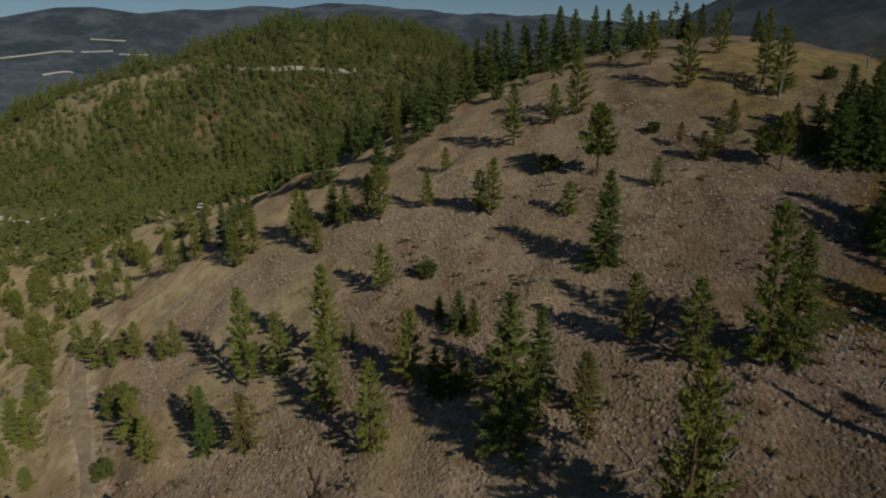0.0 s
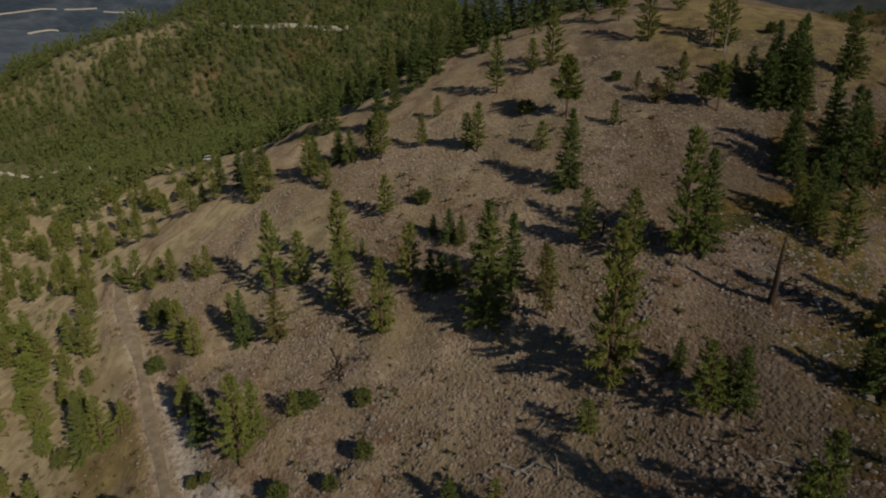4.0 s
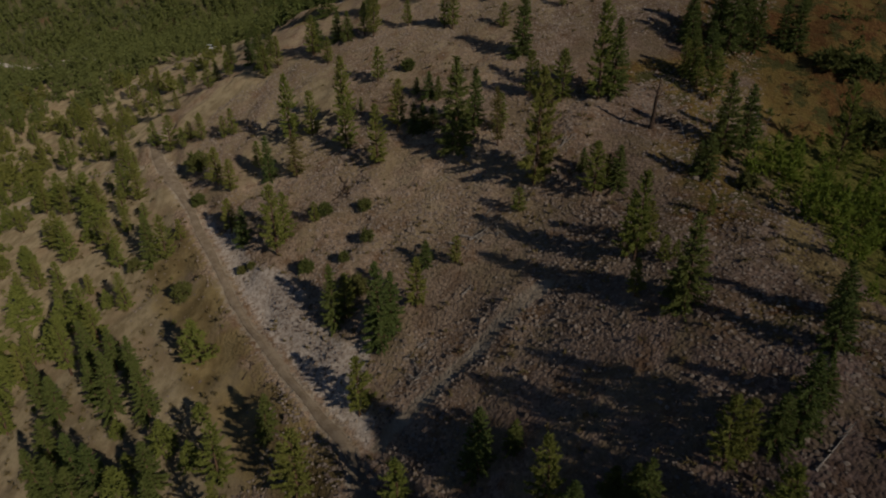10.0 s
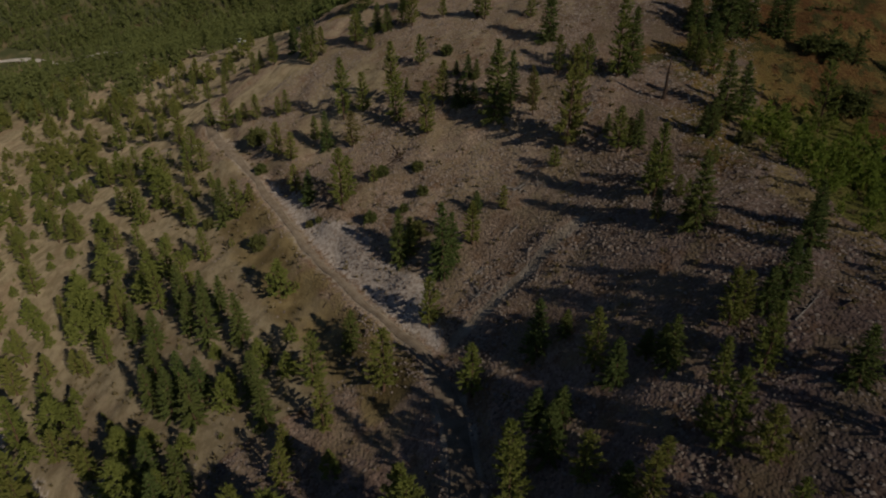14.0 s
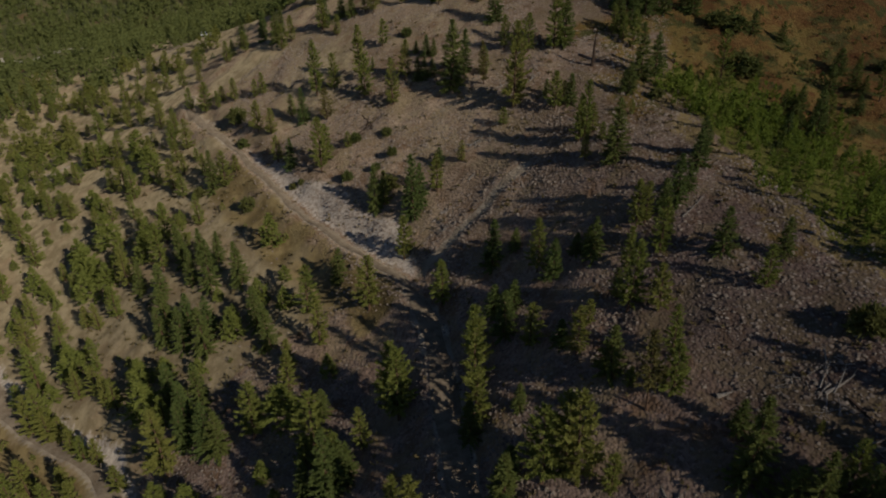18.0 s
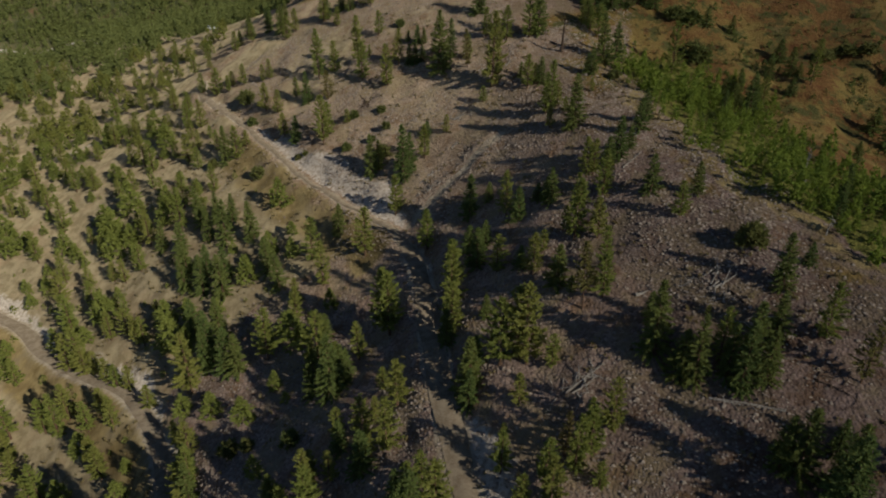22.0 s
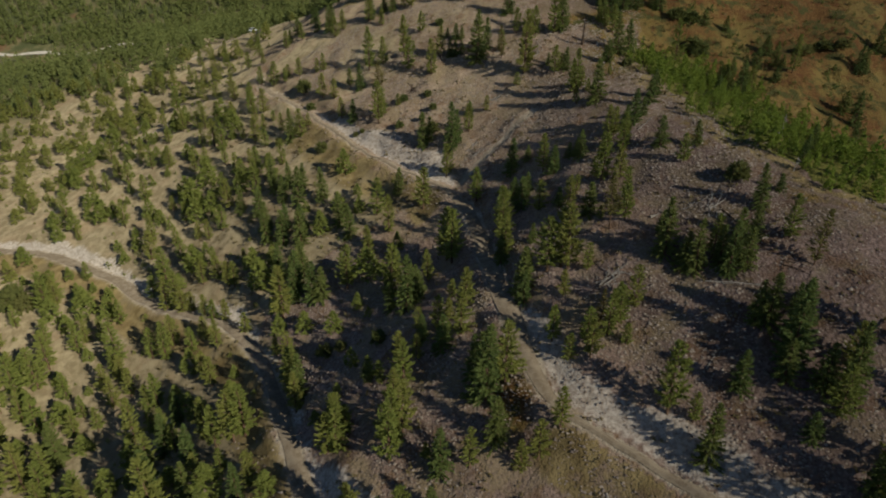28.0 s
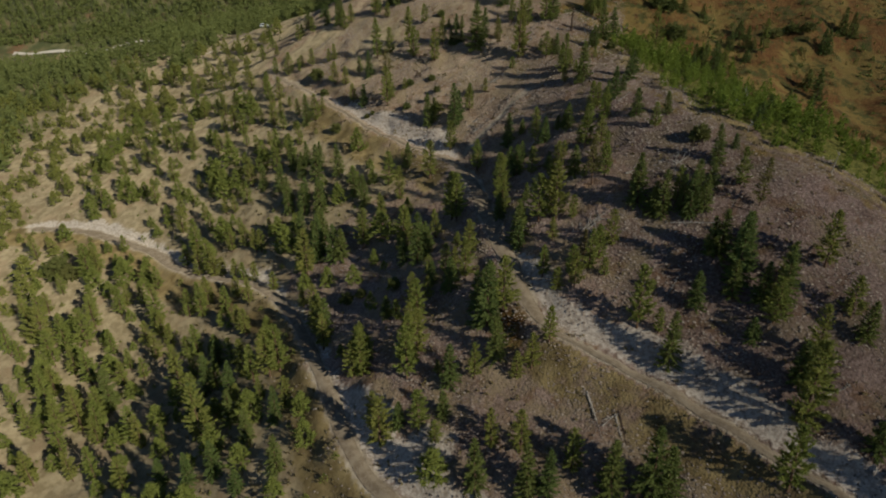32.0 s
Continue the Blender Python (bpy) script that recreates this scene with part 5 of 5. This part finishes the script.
def brush_pile(x, y, reach, count, dark=False):
    """A heap of dead branches thrown together on the slope."""
    rng = random.Random(int(x * 31 + y * 17))
    root = new("brush_pile")
    root.empty_display_size = 0.3
    tagged(root, "heap of bleached dead branches on broken rock" if not dark else "heap of dark dead branches on broken rock", "brush pile", "brush piles")
    root.matrix_basis = Matrix.Translation((x, y, height_at(x, y)))
    for k in range(count):
        px, py, a = rng.gauss(0, reach * 0.4), rng.gauss(0, reach * 0.4), rng.uniform(0, 6.283)
        long, thick = rng.uniform(0.5, 1.0) * reach, rng.uniform(0.035, 0.10)
        verts, faces = stem(long, thick, 5, 0.35, seed=rng.randrange(999), rings=6)
        limbs(verts, faces, [(0, 0, long * 0.5), (0, 0, long * 0.7)], [(0.45, 0.1, long * 0.85), (-0.3, 0.3, long)], thick * 0.4)
        ob = new("branch", mesh("branch", verts, faces, CHAR if dark else GREYWOOD))
        ob.parent = root
        end = Vector((long * math.cos(a), long * math.sin(a), 0))
        rise = height_at(x + px + end.x, y + py + end.y) - height_at(x + px, y + py)
        way = Vector((end.x, end.y, rise + rng.uniform(0.0, 0.35) * long))
        ob.matrix_basis = Matrix.Translation((px, py, height_at(x + px, y + py) - height_at(x, y) + 0.06)) @ way.to_track_quat("Z", "X").to_matrix().to_4x4()


brush_pile(35.4, 22.8, 3.2, 14)
brush_pile(18.7, 17.8, 3.0, 14)
brush_pile(-9.3, 114.1, 3.2, 12, True)
brush_pile(13.3, 93.6, 2.6, 9)
brush_pile(5.3, 76.6, 2.5, 9)
brush_pile(32.6, 24.9, 1.6, 5)
brush_pile(37.1, 17.0, 2.4, 7)
brush_pile(41.4, 7.8, 2.5, 6, True)
brush_pile(19.4, 106.2, 2.2, 7)
brush_pile(12.9, 96.2, 2.4, 8)
brush_pile(-4.7, 122.7, 2.2, 7, True)
brush_pile(30.6, 85.5, 2.0, 6)
fallen_log(36.0, 6.9, 30.5, 10.9, 0.2)


brush_pile(38.4, 104.4, 2.6, 14, True)
brush_pile(36.5, 108.4, 1.8, 6)
brush_pile(20.0, 18.3, 2.0, 6)
fallen_log(23.9, 103.9, 24.7, 104.9, 0.16)
fallen_log(32.3, 106.3, 33.3, 107.0, 0.15)
fallen_log(40.1, 8.5, 41.7, 6.8, 0.16, True)
fallen_log(30.7, 11.0, 35.9, 7.1, 0.18, True)
fallen_log(8.6, 94.7, 10.7, 92.4, 0.2)
fallen_log(11.6, -10.7, 12.1, -14.9, 0.2)
fallen_log(15.3, -14.4, 15.4, -18.7, 0.2, True)
fallen_log(13.2, -14.5, 15.6, -14.6, 0.14)
fallen_log(40.8, -22.0, 43.3, -22.1, 0.14)


# ---- woods, thickets and loose rock that nobody could count ----
def joined(name, models, spots, material, label, category):
    """One mesh of many copies: spots are rows of x, y, z, wide, high, turn."""
    spots = np.asarray(spots)
    vs, fs, base = [], [], 0
    kinds = np.arange(len(spots)) % len(models)
    for k, (v, q) in enumerate(models):
        s = spots[kinds == k]
        c, d = np.cos(s[:, 5]), np.sin(s[:, 5])
        x = v[None, :, 0] * c[:, None] - v[None, :, 1] * d[:, None]
        y = v[None, :, 0] * d[:, None] + v[None, :, 1] * c[:, None]
        p = np.stack([x * s[:, 3:4] + s[:, :1], y * s[:, 3:4] + s[:, 1:2], v[None, :, 2] * s[:, 4:5] + s[:, 2:3]], 2)
        vs.append(p.reshape(-1, 3))
        fs.append((q[None] + (np.arange(len(s)) * len(v))[:, None, None] + base).reshape(-1, q.shape[1]))
        base += len(s) * len(v)
    v, f = np.vstack(vs), np.vstack(fs)
    me = bpy.data.meshes.new(name)
    me.vertices.add(len(v))
    me.vertices.foreach_set("co", v.astype(np.float32).ravel())
    me.loops.add(f.size)
    me.loops.foreach_set("vertex_index", f.astype(np.int32).ravel())
    me.polygons.add(len(f))
    me.polygons.foreach_set("loop_start", np.arange(0, f.size, f.shape[1], dtype=np.int32))
    me.update(calc_edges=True)
    me.materials.append(material)
    tagged(new(name, me), label, category, kind="stuff")


def small_conifer(seed, count, wide, blades=3, size=1.0, thin=0.26):
    """A crown 1 m high, light enough for a whole wood."""
    rng = np.random.default_rng(seed)
    f = np.sort(rng.uniform(0, 1, count))
    turn = np.arange(count) * 2.399 + rng.normal(0, 0.4, count)
    r = wide * np.sin(math.pi * (0.30 + 0.70 * f)) ** 0.9 * (1.08 - 0.5 * f) * np.sqrt(rng.uniform(0.08, 1.2, count))
    c = np.stack([r * np.cos(turn), r * np.sin(turn), 0.10 + 0.84 * f], 1)
    s = size * rng.uniform(0.75, 1.25, count) * (1.1 - 0.5 * f)
    return tufts(rng, c, s, blades, 0.5, thin)


def free_spots(rng, count, box, gap, wanted, known=()):
    """Random places at least a gap apart where wanted(x, y) allows."""
    x, y = rng.uniform(box[0], box[1], count), rng.uniform(box[2], box[3], count)
    ok = rng.uniform(0, 1, count) < wanted(x, y)
    cells, kept = {}, []
    for a, b in known:
        cells.setdefault((int(a // gap), int(b // gap)), []).append((a, b))
    for a, b in zip(x[ok], y[ok]):
        i, j = int(a // gap), int(b // gap)
        if all((a - p) ** 2 + (b - q) ** 2 > gap * gap for u in (-1, 0, 1) for w in (-1, 0, 1) for p, q in cells.get((i + u, j + w), ())):
            cells.setdefault((i, j), []).append((a, b))
            kept.append((a, b))
    return np.array(kept)


def off_roads(x, y, room):
    """0 on the roads, 1 away from them."""
    keep = np.ones_like(x)
    for pts, half in LINES:
        box = (x > pts[:, 0].min() - 9) & (x < pts[:, 0].max() + 9) & (y > pts[:, 1].min() - 9) & (y < pts[:, 1].max() + 9)
        if box.any():
            keep[box] *= near_line(x[box], y[box], pts)[0] > half + room
    return keep


def wood(name, label, material, models, seed, count, box, gap, wanted, low, high, wide):
    rng = np.random.default_rng(seed)
    at = free_spots(rng, count, box, gap, wanted, planted)
    n = len(at)
    h = rng.uniform(low, high, n) * (0.8 + 0.25 * dapple(at[:, 0], at[:, 1], 40, seed))
    z = ground(at[:, 0], at[:, 1]) - 0.1
    w = h * wide * rng.uniform(0.85, 1.2, n)
    joined(name, models, np.stack([at[:, 0], at[:, 1], z, w, h, rng.uniform(0, 6.28, n)], 1), material, label, "woods")
    return at


def west_wood(x, y):
    inside = np.maximum(soften((steps(y, FOOT) - 7 - x) / 8), 0.45 * soften((-6 - x) / 6) * soften((66 - y) / 10))
    gaps = soften(0.42 + 0.95 * dapple(x, y, 34, 51) + 0.5 * dapple(x, y, 12, 52))
    return inside * gaps * off_roads(x, y, 3.0) * (1 - np.exp(-((x + 68) / 9) ** 2 - ((y - 62) / 7) ** 2)) * (1 - soften((y - 215) / 25) * soften((x + 75) / 20)) * (x < -12)


def clear_bench(x, y):
    """Thins the trees on the open bench."""
    return 1 - 0.95 * np.exp(-((x + 94) / 20) ** 4 - ((y - 238) / 24) ** 4)


def west_far(x, y):
    return west_wood(x, y) * clear_bench(x, y) * ((x < -125) | (y > 185))


def far_wood(x, y):
    open_ground = soften(1.10 + 0.62 * dapple(x, y, 90, 53)) * (1 - 0.88 * bare_spur(x, y))
    below = np.interp(x, [-330, -271, -235, -192, -172, -152], [398, 381, 370.5, 350, 337, 319]) - y
    open_ground = open_ground * (1 - 0.96 * ((below > 0) & (below < 28) & (x < -152))) * clear_bench(x, y)
    open_ground = open_ground * np.where(y < 330, soften(0.62 + 0.75 * dapple(x, y, 30, 54) + 0.4 * dapple(x, y, 13, 55)), 1.0)
    return open_ground * off_roads(x, y, 8.0) * np.maximum(soften((y - 232 - 0.7 * np.maximum(x + 45, 0)) / 20), soften((-170 - x) / 20) * soften((y - 150) / 25)) * (1 - soften((x - steps(y, CREST) + 50) / 15))


YOUNG = [small_conifer(60 + k, 120, 0.20, 5, 0.105, 0.24) for k in range(6)]
OLDER = [small_conifer(70 + k, 28, 0.15, 3, 0.18, 0.24) for k in range(5)]
wood("conifer_woods", "scattered young yellow-green pines on tan slope", PINE, YOUNG, 81, 9000, (-125, -8, -70, 185), 4.2, west_wood, 3.8, 9.6, 1.45)
YOUNGER = [small_conifer(160 + k, 64, 0.20, 4, 0.135, 0.25) for k in range(5)]
wood("conifer_woods", "scattered young yellow-green pines on tan slope across the draw", PINE, YOUNGER, 92, 11000, (-205, -8, -70, 262), 4.2, west_far, 3.8, 9.6, 1.45)


def saplings(x, y):
    """Seedlings and shrubs on the open tan slope."""
    return soften((steps(y, FOOT) - 2 - x) / 8) * soften(0.35 + 0.9 * dapple(x, y, 18, 59)) * off_roads(x, y, 1.0) * (1 - soften((y - 215) / 25))


wood("slope_saplings", "knee-high to head-high green pine seedlings on tan slope", PINE, [small_conifer(65 + k, 34, 0.30, 4, 0.17, 0.24) for k in range(4)], 89, 3200, (-150, -12, -60, 215), 2.6, saplings, 0.8, 2.6, 1.15)
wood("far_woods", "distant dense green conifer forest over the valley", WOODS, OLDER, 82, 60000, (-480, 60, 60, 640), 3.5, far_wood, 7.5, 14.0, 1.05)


def ridge_wood(x, y):
    return soften((y - 176 - 0.35 * np.abs(x - 20)) / 12) * (1 - soften((y - 250) / 30)) * 0.8


wood("ridge_woods", "dark conifers along the ridge crest", FIR, OLDER, 83, 900, (-40, 60, 170, 290), 5.0, ridge_wood, 6.0, 11.0, 0.95)

clump = [small_conifer(90 + k, 17, 0.34, 3, 0.30) for k in range(5)]
upright = [small_conifer(95 + k, 40, 0.20, 4, 0.16) for k in range(5)]


def brush(x, y):
    e = x - steps(y, CREST) + 2 * dapple(x, y, 16, 21)
    return soften((e - 0.5) / 3) * (1 - soften((e - 16) / 22)) * soften((y + 12) / 10) * (0.46 + 0.45 * dapple(x, y, 7, 23)) * (1 - soften((y - 92) / 18))


def shrubs(x, y):
    e = x - steps(y, CREST)
    return soften((e - 8) / 6) * soften(0.42 + 0.8 * dapple(x, y, 26, 57))


def groves(x, y):
    return soften((x - steps(y, CREST) - 3) / 6) * soften(0.55 + 1.0 * dapple(x, y, 21, 58))


wood("green_brush", "bright green upright deciduous brush in the gully below the crest", LEAF, upright, 84, 9000, (38, 135, -18, 118), 1.7, brush, 1.8, 6.4, 0.90)
wood("hillside_shrubs", "olive and rust shrubs scattered over brown slope", SPARSE, clump, 85, 11000, (40, 210, -60, 300), 1.5, shrubs, 0.6, 1.9, 1.2)
low = [small_conifer(140 + k, 17, 0.30, 3, 0.29) for k in range(5)]
wood("dark_shrubs", "dark green shrubs and saplings over brown slope", FIR, low + upright[:1], 86, 9000, (44, 210, -60, 300), 1.8, groves, 0.5, 2.4, 1.1)


def cured(x, y):
    w = steps(y, FOOT) - x
    return (0.30 + 0.5 * soften((w + 6) / 8)) * soften(0.45 + 0.9 * dapple(x, y, 9, 62)) * off_roads(x, y, 0.2)


rng = np.random.default_rng(88)
tussock = []
for seed in range(4):
    spot = np.random.default_rng(300 + seed)
    tussock.append(tufts(spot, spot.normal(0, 0.35, (3, 3)) * (1, 1, 0) + (0, 0, 0.2), np.full(3, 0.5), 5, 1.4))
at = free_spots(rng, 16000, (-70, 62, -55, 150), 0.8, cured)
size = rng.uniform(0.6, 1.2, len(at))
joined("dry_grass", tussock, np.stack([at[:, 0], at[:, 1], ground(at[:, 0], at[:, 1]), size, size * 0.8, rng.uniform(0, 6.28, len(at))], 1), DRY, "cured straw-coloured bunch grass on the slope", "grass")

# loose rock over the scree
stones = []
for seed in range(5):
    rng = np.random.default_rng(200 + seed)
    base = np.array([(1, 0, 0), (0.2, 1, 0.1), (-1, 0.1, 0), (-0.1, -1, 0.1), (0.25, 0.15, 0.95)]) * rng.uniform(0.6, 1.2, (5, 1)) - (0, 0, 0.3)
    stones.append((base, np.array([(0, 1, 4), (1, 2, 4), (2, 3, 4), (3, 0, 4)])))


def scree(x, y):
    w, e = steps(y, FOOT) - x, x - steps(y, CREST)
    return (1 - 0.9 * soften((w + 1) / 4)) * (1 - soften((e - 2) / 4)) * soften(0.65 + 0.7 * dapple(x, y, 22, 61)) * off_roads(x, y, 0.0)


rng = np.random.default_rng(87)
px, py = rng.uniform(-45, 75, 150000), rng.uniform(-55, 165, 150000)
keep = rng.uniform(0, 1, 150000) < scree(px, py)
px, py = px[keep], py[keep]
r = 0.09 + 0.24 * rng.uniform(0, 1, len(px)) ** 3 + 0.07 * rng.uniform(0, 1, len(px))
joined("loose_rock", stones, np.stack([px, py, ground(px, py) + r * 0.15, r, r * rng.uniform(0.6, 1.2, len(px)), rng.uniform(0, 6.28, len(px))], 1), STONE, "broken angular brown-grey rock over the slope", "rocks")


# ---- larger stones that lie on the ground sheet ----
blocks = []
for seed in range(6):
    rng = np.random.default_rng(400 + seed)
    turn = np.linspace(0, 2 * math.pi, 6, endpoint=False) + rng.uniform(-0.3, 0.3, 6)
    low = np.stack([np.cos(turn), np.sin(turn), np.full(6, -0.35)], 1) * rng.uniform(0.75, 1.15, (6, 1))
    high = np.stack([0.68 * np.cos(turn + 0.3), 0.68 * np.sin(turn + 0.3), rng.uniform(0.35, 0.75, 6)], 1) * rng.uniform(0.75, 1.1, (6, 1))
    faces = [(i, (i + 1) % 6, 6 + (i + 1) % 6, 6 + i) for i in range(6)] + [tuple(range(6, 12))]
    blocks.append(mesh("stone", np.vstack([low, high]), faces, BOULDER))
hillside = bpy.data.objects["ground"]
rng = np.random.default_rng(91)
count = 0
while count < 290:
    x, y = rng.uniform(-20, 48), rng.uniform(68, 122)
    if rng.uniform() > float(scree(np.array([x]), np.array([y]))[0]) * (1.0 if x < steps(y, CREST) - 2 else 0.0):
        continue
    r = 0.24 + 0.26 * rng.uniform() ** 2.5
    ob = new("stone", blocks[count % 6])
    ob.parent = hillside
    ob.matrix_basis = Matrix.Translation((x, y, height_at(x, y) + 0.1 * r)) @ Euler((rng.normal(0, 0.2), rng.normal(0, 0.2), rng.uniform(0, 6.28))).to_matrix().to_4x4() @ Matrix.Diagonal((r, r * rng.uniform(0.65, 1.0), r * rng.uniform(0.6, 0.95), 1))
    count += 1
